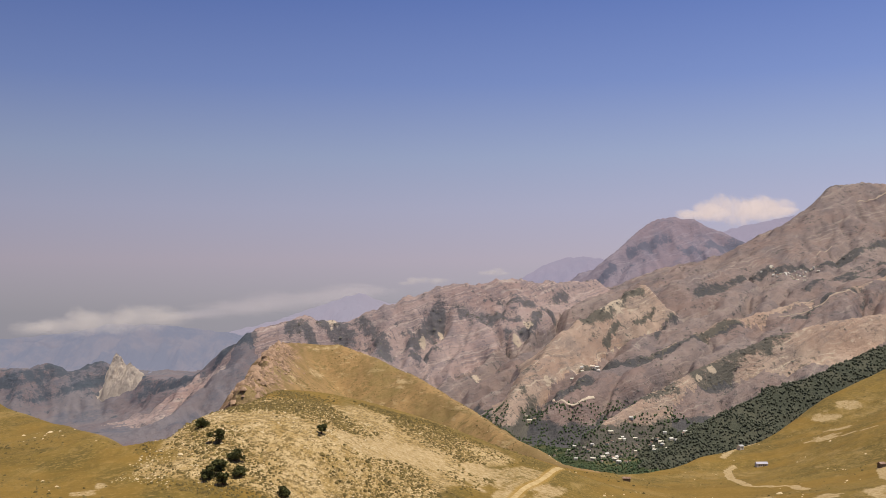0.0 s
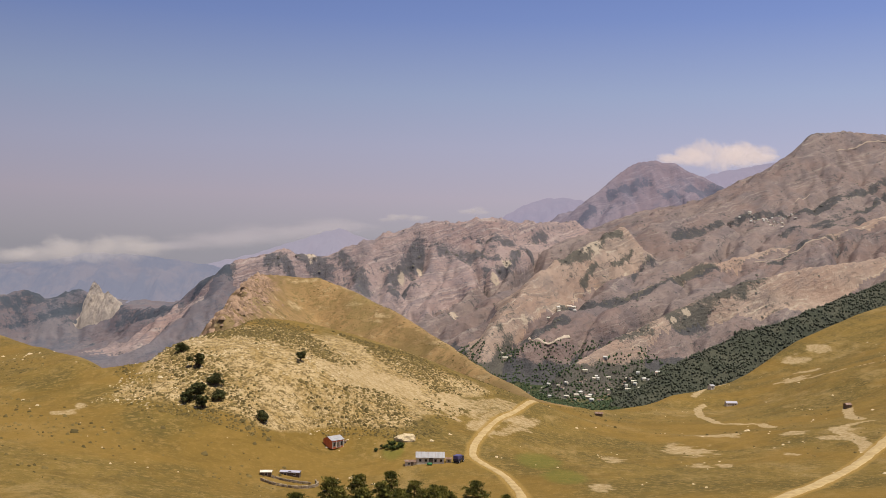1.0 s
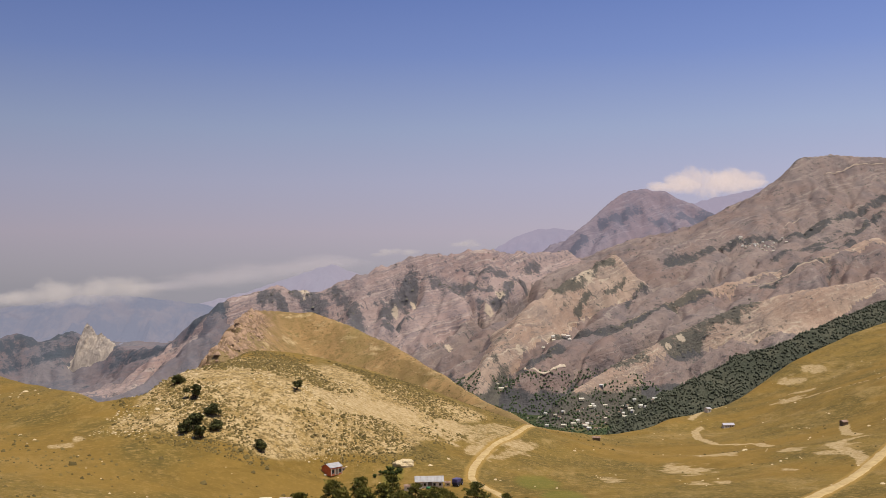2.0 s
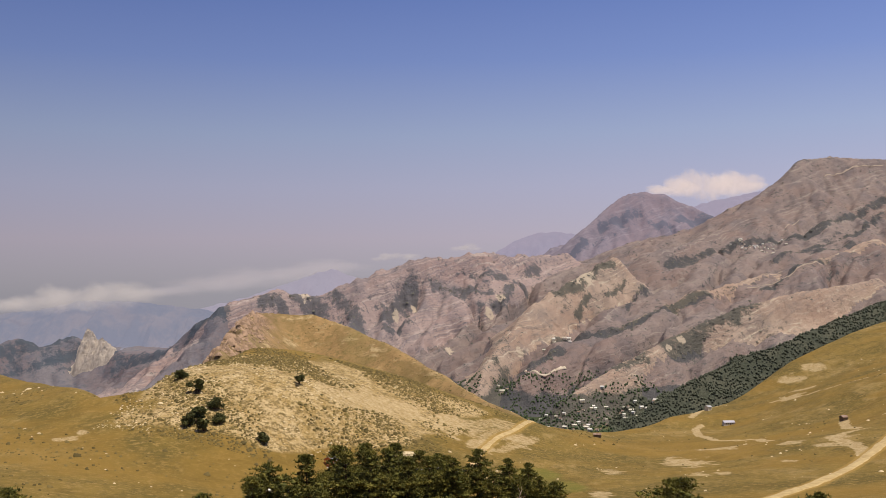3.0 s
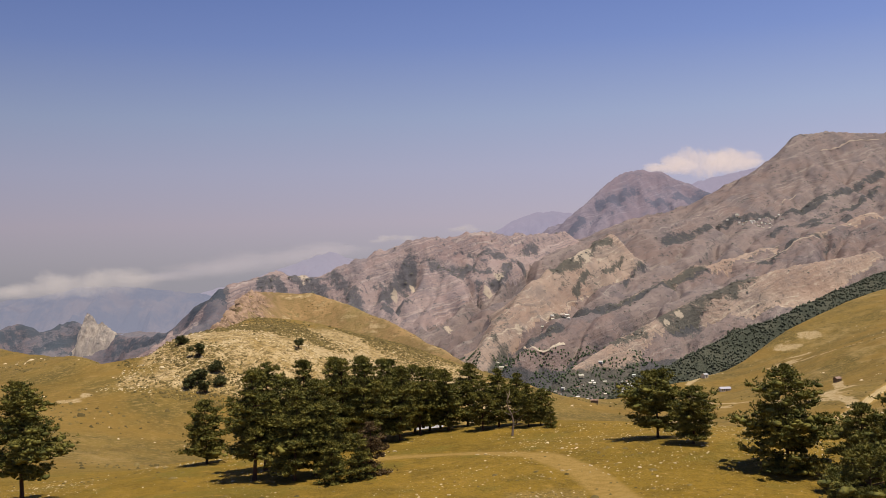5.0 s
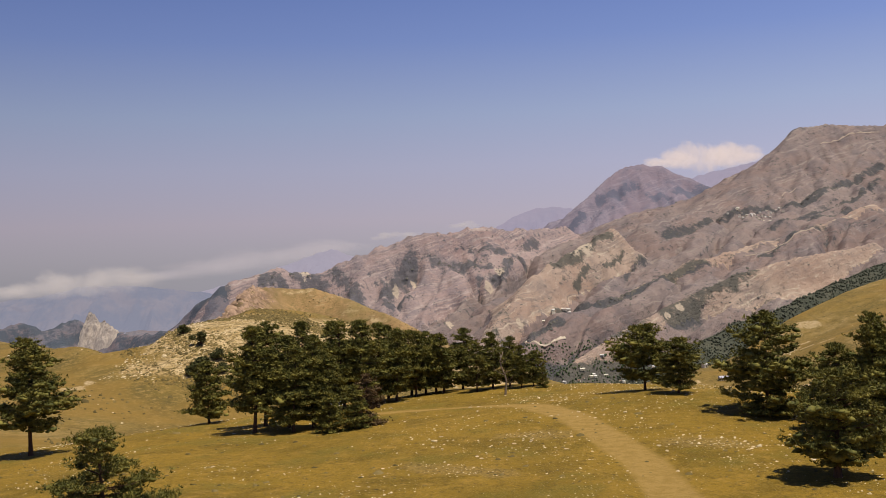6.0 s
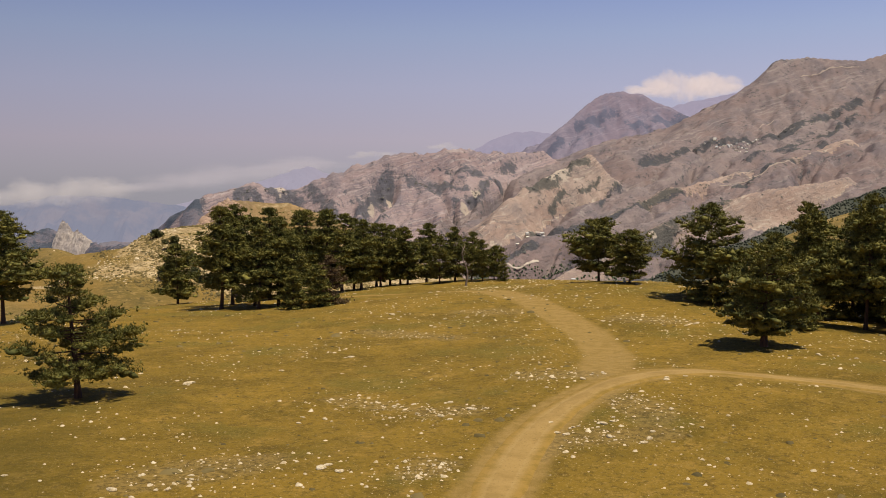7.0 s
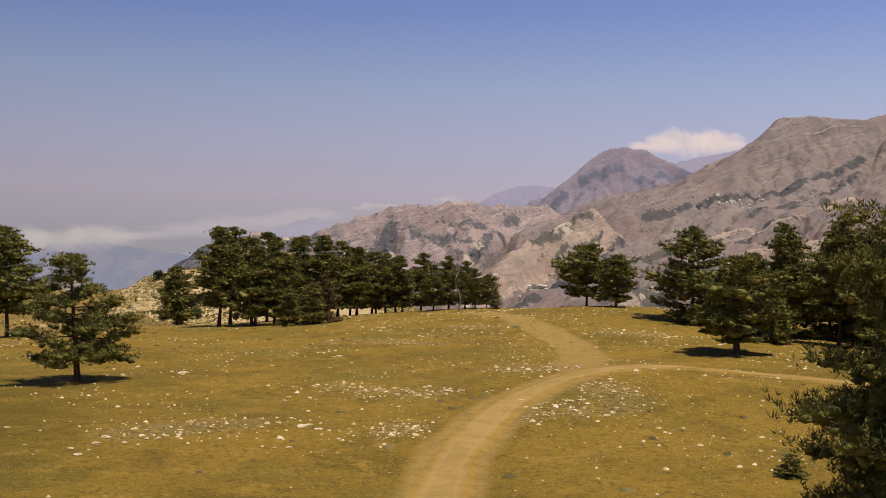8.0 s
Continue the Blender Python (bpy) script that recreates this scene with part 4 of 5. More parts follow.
class Brush:
    """Brushes of needles, collected and built in one go."""
    def __init__(self, seed, width):
        self.rs, self.width, self.items, self.cores = np.random.RandomState(seed), width, [], []

    def add(self, centre, size, blades, up=0.45):
        self.items.append((centre.x, centre.y, centre.z, size, blades, up))

    def core(self, centre, radius, flat):
        self.cores.append((centre.x, centre.y, centre.z, radius, flat))

    def build(self, name, material, parent):
        """Needles as slim triangles, and a rough dense body inside each pad."""
        rs = self.rs
        a = np.array(self.items)
        a = np.repeat(a, a[:, 4].astype(int), axis=0)
        n = len(a)
        d = rs.standard_normal((n, 3)) * (1, 1, 0.7) + np.stack([0 * a[:, 5], 0 * a[:, 5], a[:, 5]], 1)
        d /= np.linalg.norm(d, axis=1)[:, None]
        side = np.cross(d, rs.standard_normal((n, 3)))
        side /= np.linalg.norm(side, axis=1)[:, None] + 1e-9
        length = (a[:, 3] * rs.uniform(0.65, 1.25, n))[:, None]
        c, w = a[:, :3], length * self.width
        v = np.stack([c + d * length * 0.2 + side * w, c + d * length, c + d * length * 0.2 - side * w], 1).reshape(-1, 3)
        tris = np.arange(3 * n).reshape(-1, 3)
        if self.cores:
            k = np.array(self.cores)
            ball = BALL_V[None] * (k[:, 3] * rs.uniform(0.85, 1.15, len(k)))[:, None, None] * (1 + 0.30 * rs.standard_normal((len(k), len(BALL_V), 1)))
            ball[..., 2] *= k[:, 4, None]
            ball = (ball + k[:, None, :3]).reshape(-1, 3)
            tris = np.concatenate([tris, 3 * n + (BALL_F[None] + np.arange(len(k))[:, None, None] * len(BALL_V)).reshape(-1, 3)])
            v = np.concatenate([v, ball])
        me = bpy.data.meshes.new(name)
        me.vertices.add(len(v))
        me.vertices.foreach_set("co", v.astype(np.float32).ravel())
        me.loops.add(tris.size)
        me.loops.foreach_set("vertex_index", tris.ravel().astype(np.int32))
        me.polygons.add(len(tris))
        me.polygons.foreach_set("loop_start", np.arange(0, tris.size, 3, dtype=np.int32))
        me.materials.append(material)
        me.update(calc_edges=True)
        ob = new(name, me)
        ob.parent = parent
        return ob


def pine(name, seed, height, width, bare, label, density=1.0, lean=0.0, flat=0.4, needles=None, category="pine tree", open_crown=False, brushes=17, needle=0.33, thin=0.14, shape=2.3, cores=3, core=0.36, girth=1.0):
    """A pine: bent tapered trunk, whorls of limbs, brushes of needles along them."""
    rng = random.Random(seed)
    root = new(name)
    tagged(root, label, category, group="pines on the meadow")
    tv, tf, crown = [], [], Brush(seed, thin)
    steps = 9
    r0 = (0.015 * height + 0.04) * girth
    stem = []
    bx, by = rng.uniform(-1, 1) * 0.02 * height, rng.uniform(-1, 1) * 0.02 * height
    for i in range(steps + 1):
        f = i / steps
        stem.append(Vector((lean * height * f + bx * math.sin(f * 4 + seed), by * math.sin(f * 3.2 + 2 * seed), f * height * 0.97 - 0.12)))
    tube(stem, [r0 * (1.25 if i == 0 else 1) * (1 - 0.88 * i / steps) for i in range(steps + 1)], 7, tv, tf)

    def stem_at(f):
        i = min(int(f * steps), steps - 1)
        return stem[i].lerp(stem[i + 1], f * steps - i)
    levels = int(height * 1.2 * density) + 4
    half = width / 2
    for lv in range(levels):
        f = min(1.0, bare + (1 - bare) * (lv / (levels - 1)) ** 0.95)
        g = (f - bare) / (1 - bare)
        reach = half * ((1 - g ** shape) ** 0.7) * (0.75 + 0.25 * min(1, g * 5)) + 0.25
        reach *= rng.uniform(0.66, 1.12)
        count = 6 if g < 0.6 else 5
        turn = rng.uniform(0, 6.28)
        for b in range(count):
            if rng.random() < (0.36 if open_crown else 0.10):
                continue
            az = turn + b * 6.283 / count + rng.uniform(-0.35, 0.35)
            length = reach * rng.uniform(0.6, 1.1)
            rise = (0.02 + flat * g) * rng.uniform(0.4, 1.4)
            a = stem_at(min(max(f + rng.gauss(0, 0.022), bare), 0.985))
            out = Vector((math.cos(az), math.sin(az), 0))
            tip = a + out * length + Vector((0, 0, length * rise))
            midp = a.lerp(tip, 0.55) + Vector((0, 0, -0.07 * length))
            tube([a, midp, tip], [r0 * 0.30 * (1 - 0.75 * g) + 0.012, r0 * 0.17 * (1 - 0.7 * g) + 0.01, 0.008], 4, tv, tf)
            inner = 0.34 if not open_crown else 0.5
            pads = max(1, round(length * 1.05))
            for j in range(pads):
                s = inner + (1.0 - inner) * (j + 0.5 + rng.uniform(-0.25, 0.25)) / pads
                c = (a.lerp(midp, s / 0.55) if s < 0.55 else midp.lerp(tip, (s - 0.55) / 0.45))
                c = c + out.cross(Vector((0, 0, 1))) * rng.gauss(0, 0.14 * length)
                r = (0.42 + 0.15 * length) * rng.uniform(0.7, 1.25)
                for _ in range(cores):
                    crown.core(c + Vector((rng.gauss(0, 0.30), rng.gauss(0, 0.30), rng.gauss(-0.02, 0.08))) * r, r * core * rng.uniform(0.7, 1.2), 0.55)
                for _ in range(brushes):
                    o = Vector((rng.gauss(0, 0.55), rng.gauss(0, 0.55), rng.gauss(0.10, 0.15)))
                    crown.add(c + o * r, needle * rng.uniform(0.75, 1.2), 7, 1.0)
    for j in range(6):
        crown.add(stem_at(0.985) + Vector((rng.gauss(0, 0.10), rng.gauss(0, 0.10), 0.09 * j - 0.2)), needle, 9, 1.3)
    mesh_part("trunk", tv, tf, BARK, root, "rough reddish-brown trunk with limbs")
    crown.build("crown", needles or NEEDLES, root)
    return root


def stand(ob, x, y, turn=0.0, size=1.0, sink=0.05):
    ob.matrix_basis = pose(x, y, ground_z(x, y) - sink, 0, 0, turn) @ Matrix.Diagonal((size, size, size, 1))
    return ob


def another(ob, x, y, turn, size, label="", wide=1.0):
    made = copy_thing(ob, pose(x, y, ground_z(x, y) - 0.05, 0, 0, turn))
    made.scale = (size * wide, size * wide, size)
    if label:
        made["label"] = label
    return made


# ---- pines of the meadow ----
stand(pine("pine_tree", 11, 8.2, 8.6, 0.20, "open-grown pine with a bare reddish trunk on the meadow", 1.15, -0.06, 0.35, open_crown=True, brushes=34, needle=0.25, thin=0.13, shape=1.15, cores=3, core=0.30, girth=1.35), -23.0, 64.8, 20)
tall = stand(pine("pine_tree", 21, 13.0, 8.4, 0.25, "tall dark green pine at the end of the grove", 1.05, brushes=15, shape=2.2), -26.3, 128.0, 0, 0.96)
grove_a = stand(pine("pine_tree", 22, 11.0, 6.4, 0.22, "dark green pine in the dense grove", 0.95, shape=1.8), -22.7, 122.5, 40, 0.96)
grove_b = stand(pine("pine_tree", 23, 10.0, 6.2, 0.15, "dark pine with a bare lower trunk in the grove", 0.9, shape=1.8), -21.4, 118.5, 80, 0.95)
grove_c = stand(pine("pine_tree", 24, 9.0, 5.8, 0.13, "rounded dark pine in the grove", 0.95, 0.02), -3.2, 157.0, 10)
young = stand(pine("pine_tree", 25, 6.0, 4.6, 0.06, "low bushy young pine at the edge of the grove", 1.05), -17.2, 115.0, 0, 0.72)
lone = stand(pine("pine_tree", 26, 8.1, 6.4, 0.13, "single small pine beside the grove"), -36.0, 139.0, 30)
round_a = stand(pine("pine_tree", 27, 7.6, 7.6, 0.20, "round-crowned pine on the crest of the meadow", 1.1, 0.0, 0.6, shape=3.2), 17.8, 126.6, 0)
round_b = stand(pine("pine_tree", 28, 6.1, 5.7, 0.17, "small round pine beside its larger neighbour", 1.1, -0.03, 0.5, shape=2.8), 20.3, 119.6, 60)
broad = stand(pine("pine_tree", 29, 10.4, 9.4, 0.07, "broad dark pine with branches near the ground", 1.1, 0.0, 0.45, brushes=15, shape=2.4), 26.4, 108.0, 15)
front = stand(pine("pine_tree", 30, 7.8, 6.9, 0.15, "dense pine by the track with a thick short trunk", 1.15, 0.02, 0.5, brushes=18, needle=0.28, thin=0.14, shape=2.4, girth=1.8), 23.2, 80.6, 0)
big = stand(pine("pine_tree", 31, 11.2, 8.6, 0.10, "large near pine with layered dark branches", 1.5, 0.01, 0.25, brushes=84, needle=0.22, thin=0.09, shape=4.2, cores=6, core=0.20), 12.0, 23.8, 0)
big.scale = (0.84, 0.84, 1.02)
# x, y, height of the treetop, turn, width
for src, own, x, y, top, turn, wide in [
        (tall, 13.0, -50.0, 117.5, 9.6, 130, 1.05), (grove_a, 11.0, -26.2, 120.5, 10.0, 200, 1.0), (grove_a, 11.0, -19.7, 121.0, 8.9, 10, 1.0), (grove_b, 10.0, -20.9, 147.5, 9.0, 150, 1.0),
        (grove_b, 10.0, -19.0, 142.0, 9.2, 250, 1.0), (grove_a, 11.0, -23.4, 137.0, 9.6, 70, 0.9), (grove_b, 10.0, -16.5, 141.5, 9.3, 20, 1.0), (grove_a, 11.0, -17.8, 150.5, 8.9, 300, 0.9),
        (young, 6.0, -14.6, 116.0, 3.9, 120, 0.95), (grove_b, 10.0, -14.8, 148.0, 8.6, 45, 1.0), (grove_a, 11.0, -14.2, 158.0, 7.8, 95, 0.9), (grove_b, 10.0, -18.0, 120.0, 6.8, 15, 0.9),
        (grove_b, 10.0, -10.8, 156.0, 7.1, 180, 1.0), (grove_c, 9.0, -8.5, 155.2, 6.9, 240, 1.0), (grove_b, 10.0, -7.2, 156.8, 6.4, 290, 1.0), (grove_b, 10.0, -12.6, 152.0, 7.0, 310, 0.9),
        (grove_c, 9.0, 0.9, 151.0, 6.8, 60, 0.95), (grove_b, 10.0, -1.2, 149.0, 5.6, 340, 0.9), (grove_c, 9.0, 3.4, 152.0, 6.1, 20, 0.9), (grove_c, 9.0, 4.8, 148.0, 5.2, 200, 0.85), (round_b, 6.1, 6.5, 149.0, 4.3, 130, 0.8),
        (young, 6.0, 7.6, 146.5, 2.4, 30, 0.8), (lone, 8.1, 30.2, 100.0, 8.0, 200, 1.0), (tall, 13.0, 32.0, 96.0, 10.8, 75, 0.8), (tall, 13.0, 36.4, 93.5, 11.5, 310, 0.85), (broad, 10.4, 42.5, 101.0, 10.8, 120, 0.9),
        (grove_a, 11.0, 46.5, 103.0, 11.0, 30, 1.0), (young, 6.0, 29.5, 91.0, 4.2, 0, 1.2), (grove_a, 11.0, 34.6, 101.0, 9.0, 140, 1.1), (broad, 10.4, 39.4, 104.0, 9.6, 220, 1.0), (tall, 13.0, 43.5, 95.5, 11.8, 10, 0.9), (lone, 8.1, 39.5, 91.0, 6.5, 290, 1.1), (grove_b, 10.0, 48.5, 97.0, 10.5, 100, 1.1), (lone, 8.1, -53.5, 108.0, 4.0, 80, 1.0), (grove_b, 10.0, -9.6, 151.0, 7.2, 20, 0.9), (grove_c, 9.0, -6.0, 152.5, 6.7, 130, 0.95), (grove_b, 10.0, -12.0, 146.0, 7.9, 75, 0.9)]:
    another(src, x, y, turn, 1.07 * (top - ground_z(x, y)) / own, wide=wide)
another(young, 14.4, 42.0, 50, 0.16, "knee-high green pine sapling in the grass", 1.6)
dry = stand(pine("pine_tree", 33, 5.6, 3.8, 0.10, "half-dead pine with brown needles at the grove's edge", 0.7, 0.03, 0.3, DRY_NEEDLES, open_crown=True), -13.6, 117.8, 0)
dead = new("dead_tree")
tagged(dead, "leafless bleached dead tree among the pines", "dead tree")
dv, df = [], []
rng = random.Random(5)
stem = [Vector((0.12 * i * math.sin(i), 0.05 * i, 0.9 * i - 0.1)) for i in range(7)]
tube(stem, [0.16 - 0.02 * i for i in range(7)], 6, dv, df)
mesh_part("trunk", dv, df, DEADWOOD, dead, smooth=True)
dv, df = [], []
for i in range(14):
    a = stem[1 + i % 5].lerp(stem[2 + i % 5], rng.random())
    az, ln = rng.uniform(0, 6.28), rng.uniform(0.7, 1.7)
    m = a + Vector((math.cos(az) * ln * 0.5, math.sin(az) * ln * 0.5, ln * 0.2))
    tube([a, m, m + Vector((math.cos(az + 0.4) * ln * 0.5, math.sin(az + 0.4) * ln * 0.5, ln * 0.35))], [0.05, 0.03, 0.01], 4, dv, df)
mesh_part("branches", dv, df, DEADWOOD, dead)
stand(dead, 2.3, 142.0)


# ---- junipers on the hill and other shrubs ----
def bush(name, seed, height, width, material, label, category, group, stems=True):
    rng = random.Random(seed)
    root = new(name)
    tagged(root, label, category, group=group)
    tv, tf, leaves = [], [], Brush(seed, 0.34)
    lobes = [(Vector((rng.gauss(0, 0.24) * width, rng.gauss(0, 0.24) * width, height * rng.uniform(0.3, 0.78))), rng.uniform(0.18, 0.30) * width) for _ in range(11)]
    for c, r in lobes:
        tube([Vector((0, 0, -0.3)), Vector((c.x * 0.4, c.y * 0.4, c.z * 0.5)), c], [0.12, 0.07, 0.03], 4, tv, tf)
        leaves.core(c, r * 0.72, 0.9)
        for _ in range(34):
            d = Vector((rng.gauss(0, 1), rng.gauss(0, 1), rng.gauss(0, 0.8))).normalized()
            leaves.add(c + d * r * rng.uniform(0.55, 1.05), 0.16 * height * rng.uniform(0.6, 1.1), 4, 0.4)
    mesh_part("stems", tv, tf, BARK, root)
    leaves.build("foliage", material, root)
    return root


juniper = stand(bush("juniper_tree", 41, 5.6, 5.4, JUNIPER, "dark round juniper on the bare hillside", "juniper", "junipers on the hill"), -127.4, 462, 0, 0.85, 0.2)
juniper_b = stand(bush("juniper_tree", 42, 6.4, 5.2, JUNIPER, "dark upright juniper on the bare hillside", "juniper", "junipers on the hill"), -115.2, 443.5, 0, 1.0, 0.2)
for src, x, y, turn, size in [(juniper_b, -108.6, 416.5, 50, 1.15), (juniper, -105.4, 430.0, 110, 0.95), (juniper, -100.6, 419.0, 200, 0.85), (juniper_b, -104.6, 410.5, 300, 0.9),
                              (juniper, -111.5, 413.5, 20, 0.85), (juniper, -82.2, 415.5, 260, 0.85), (juniper_b, -76.4, 464.0, 80, 0.72)]:
    another(src, x, y, turn, size)
shrub = stand(bush("shrub", 43, 2.6, 3.6, LEAVES, "bright green leafy shrub beside the barns", "shrub", "shrubs by the barns"), -33.5, 418, 0, 0.7)
for x, y, size in [(-31.0, 417.0, 0.75), (-36.0, 419.5, 0.6), (-29.0, 419.5, 0.7), (-33.0, 421.0, 0.75), (-38.5, 417.5, 0.5)]:
    another(shrub, x, y, x * 40, size)


# ---- stones ----
def stone_mesh(seed, flat=0.55):
    rng = random.Random(seed)
    bm = bmesh.new()
    bmesh.ops.create_icosphere(bm, subdivisions=2, radius=0.5)
    off = Vector((seed * 3.1, seed * 1.7, 0))
    for v in bm.verts:
        n = noise.noise(v.co * 2.1 + off) * 0.35 + noise.noise(v.co * 5.3 + off) * 0.12
        v.co = Vector((v.co.x * rng.uniform(0.98, 1.02), v.co.y * 0.8, max(v.co.z * flat, -0.16))) * (1 + n)
    me = bpy.data.meshes.new("rock")
    bm.to_mesh(me)
    bm.free()
    me.materials.append(LIMESTONE)
    return me


STONES = [stone_mesh(i + 1, 0.4 + 0.08 * (i % 4)) for i in range(6)]
rng = random.Random(9)
# x, y, size of a patch of stones, and how many
for x, y, spread, count in [(-6, 43.8, 0.5, 2), (-8.5, 59.6, 0.8, 5), (-14.3, 44.3, 1.6, 12), (-19.5, 46, 1.2, 5), (-6.0, 47.6, 0.6, 4), (-3.2, 61, 1.4, 6), (0, 58.4, 1.0, 6),
                            (5.4, 66.5, 1.6, 7), (8.2, 67, 1.0, 5), (6.6, 54.5, 1.2, 9), (5.0, 53.8, 0.8, 4), (9.4, 54.5, 1.1, 6), (-25.4, 97, 0.8, 3), (-8.8, 75, 1.6, 6), (-2, 92, 1.2, 4),
                            (-5.2, 101, 2.0, 7), (8.0, 110, 3.0, 12), (13.0, 93, 1.0, 4), (22, 91, 1.8, 6), (23.4, 87, 0.8, 3), (13.0, 65.5, 0.8, 3), (3.0, 97, 3.0, 12), (15, 112, 3.5, 12),
                            (20, 117, 1.2, 4), (24.5, 116, 0.9, 3), (-13.5, 134, 1.2, 4), (0, 124, 2.2, 7), (7, 126, 2, 5), (-17, 70, 2.0, 7), (27, 76, 1.2, 5), (-27, 52, 1.2, 5), (-12, 119, 1.0, 5)]:
    for i in range(count):
        px0, py0 = x + rng.gauss(0, spread), y + rng.gauss(0, spread)
        s = rng.uniform(0.14, 0.38) * (1.5 if i == 0 else 1)
        ob = new("rock", STONES[rng.randrange(6)])
        ob.matrix_basis = pose(px0, py0, ground_z(px0, py0) + 0.02, 0, 0, rng.uniform(0, 360)) @ Matrix.Diagonal((s * 1.2, s, s * 0.8, 1))
        tagged(ob, "pale weathered limestone rock lying in dry grass", "rock", "rocks on the meadow")


def scatter(name, places, template, sizes, material, label, category, seed, tilt=0.0, tall=None, sink=0.0):
    """Many small alike pieces on the land, joined."""
    rs = np.random.RandomState(seed)
    tv, tf = template
    tv = np.array(tv, float)
    n = len(places)
    z = land(places[:, 0], places[:, 1])[0]
    turn = rs.uniform(0, 2 * np.pi, n)
    c, s = np.cos(turn)[:, None], np.sin(turn)[:, None]
    jit = 1 + 0.22 * rs.standard_normal((n, len(tv), 3))
    v = tv[None] * jit * sizes[:, None, None]
    if tall is not None:
        v[..., 2] *= tall[:, None]
    out = np.stack([places[:, :1] + v[..., 0] * c - v[..., 1] * s, places[:, 1:2] + v[..., 0] * s + v[..., 1] * c, z[:, None] - sink * sizes[:, None] + v[..., 2]], -1)
    size = len(tv)
    flat = np.concatenate([np.array(f) for f in tf])
    lens = np.array([len(f) for f in tf])
    loops = (flat[None] + np.arange(n)[:, None] * size).ravel()
    starts = np.concatenate([[0], np.cumsum(np.tile(lens, n))[:-1]])
    me = bpy.data.meshes.new(name)
    me.vertices.add(n * size)
    me.vertices.foreach_set("co", out.astype(np.float32).ravel())
    me.loops.add(len(loops))
    me.loops.foreach_set("vertex_index", loops.astype(np.int32))
    me.polygons.add(len(starts))
    me.polygons.foreach_set("loop_start", starts.astype(np.int32))
    me.update(calc_edges=True)
    me.materials.append(material)
    return tagged(new(name, me), label, category, kind="stuff")


def wedge(count, rs, y0, y1, spread=0.5, shift=0.0):
    """Places in the open meadow, evenly over a widening field."""
    y = np.sqrt(rs.uniform(y0 ** 2, y1 ** 2, count))
    x = (rs.uniform(-spread, spread, count)) * (y + 8) + shift
    return np.stack([x, y], 1)


rs = np.random.RandomState(3)
FLAT_STONE = ([(0.5, 0, 0), (0.2, 0.4, 0), (-0.35, 0.38, 0), (-0.5, -0.05, 0), (-0.2, -0.42, 0), (0.35, -0.36, 0), (0.25, 0.12, 0.26), (-0.2, 0.15, 0.3), (-0.1, -0.2, 0.24)],
              [(0, 1, 6), (1, 2, 7, 6), (2, 3, 7), (3, 4, 8, 7), (4, 5, 8), (5, 0, 6, 8), (6, 7, 8)])
bands = np.concatenate([np.stack([rs.uniform(line[0][0], line[-1][0], 260) + rs.normal(0, 1.5 * half, 260), rs.uniform(min(line[0][1], line[-1][1]), max(line[0][1], line[-1][1]), 260) + rs.normal(0, 1.2 * half, 260)], 1) for half, line in STONY])
p = np.concatenate([wedge(32000, rs, 30, 150), bands])
d_track = np.minimum(line_distance(p[:, 0], p[:, 1], MAIN_TRACK), line_distance(p[:, 0], p[:, 1], NORTH_TRACK))
stony = np.zeros(len(p))
for half, line in STONY:
    stony = np.maximum(stony, np.exp(-(line_distance(p[:, 0], p[:, 1], line) / half) ** 2))
density = 0.26 + 0.9 * stony + 1.3 * fbm(p[:, 0], p[:, 1], 11, 3, 81) + 0.45 * (p[:, 0] > 2)
p = p[(d_track > 1.7) & (rs.uniform(0, 1, len(p)) < np.clip(density, 0.04, 1) * 0.62)]
scatter("scattered_stones", p, FLAT_STONE, rs.gamma(1.3, 0.048, len(p)) + 0.032, LIMESTONE, "small pale stones strewn over the dry meadow", "stones", 4)
BLADES = ([(-0.05, 0, 0), (0.05, 0, 0), (0.12, 0.05, 1), (0, -0.05, 0), (0, 0.05, 0), (-0.2, 0.1, 0.8), (0.04, 0.04, 0), (-0.04, -0.04, 0), (0.22, -0.2, 0.75), (0.05, -0.05, 0), (-0.05, 0.05, 0), (-0.1, -0.25, 0.9)],
          [(0, 1, 2), (3, 4, 5), (6, 7, 8), (9, 10, 11)])
p = wedge(32000, rs, 28, 120)
d_track = np.minimum(line_distance(p[:, 0], p[:, 1], MAIN_TRACK), 0.6 + line_distance(p[:, 0], p[:, 1], NORTH_TRACK))
p = p[(d_track > 1.5) & (rs.uniform(0, 1, len(p)) < np.clip(0.75 + 0.8 * fbm(p[:, 0], p[:, 1], 9, 3, 83), 0.1, 1))]
scatter("dry_grass", p, BLADES, rs.uniform(0.05, 0.12, len(p)), GRASS, "short dry yellow grass tufts", "grass", 5)
CUSHION = ([(0.5, 0, 0), (0.25, 0.45, 0), (-0.3, 0.42, 0), (-0.52, 0, 0), (-0.25, -0.45, 0), (0.3, -0.42, 0), (0.3, 0.1, 0.35), (-0.08, 0.3, 0.42), (-0.3, -0.12, 0.36), (0.1, -0.28, 0.4)],
           [(0, 1, 6), (1, 7, 6), (1, 2, 7), (2, 3, 7), (3, 8, 7), (3, 4, 8), (4, 5, 9), (4, 9, 8), (5, 0, 9), (0, 6, 9), (6, 7, 8, 9)])
p = wedge(1500, rs, 34, 150)
p = p[(line_distance(p[:, 0], p[:, 1], MAIN_TRACK) > 2.0) & (fbm(p[:, 0], p[:, 1], 16, 2, 85) > 0.02)]
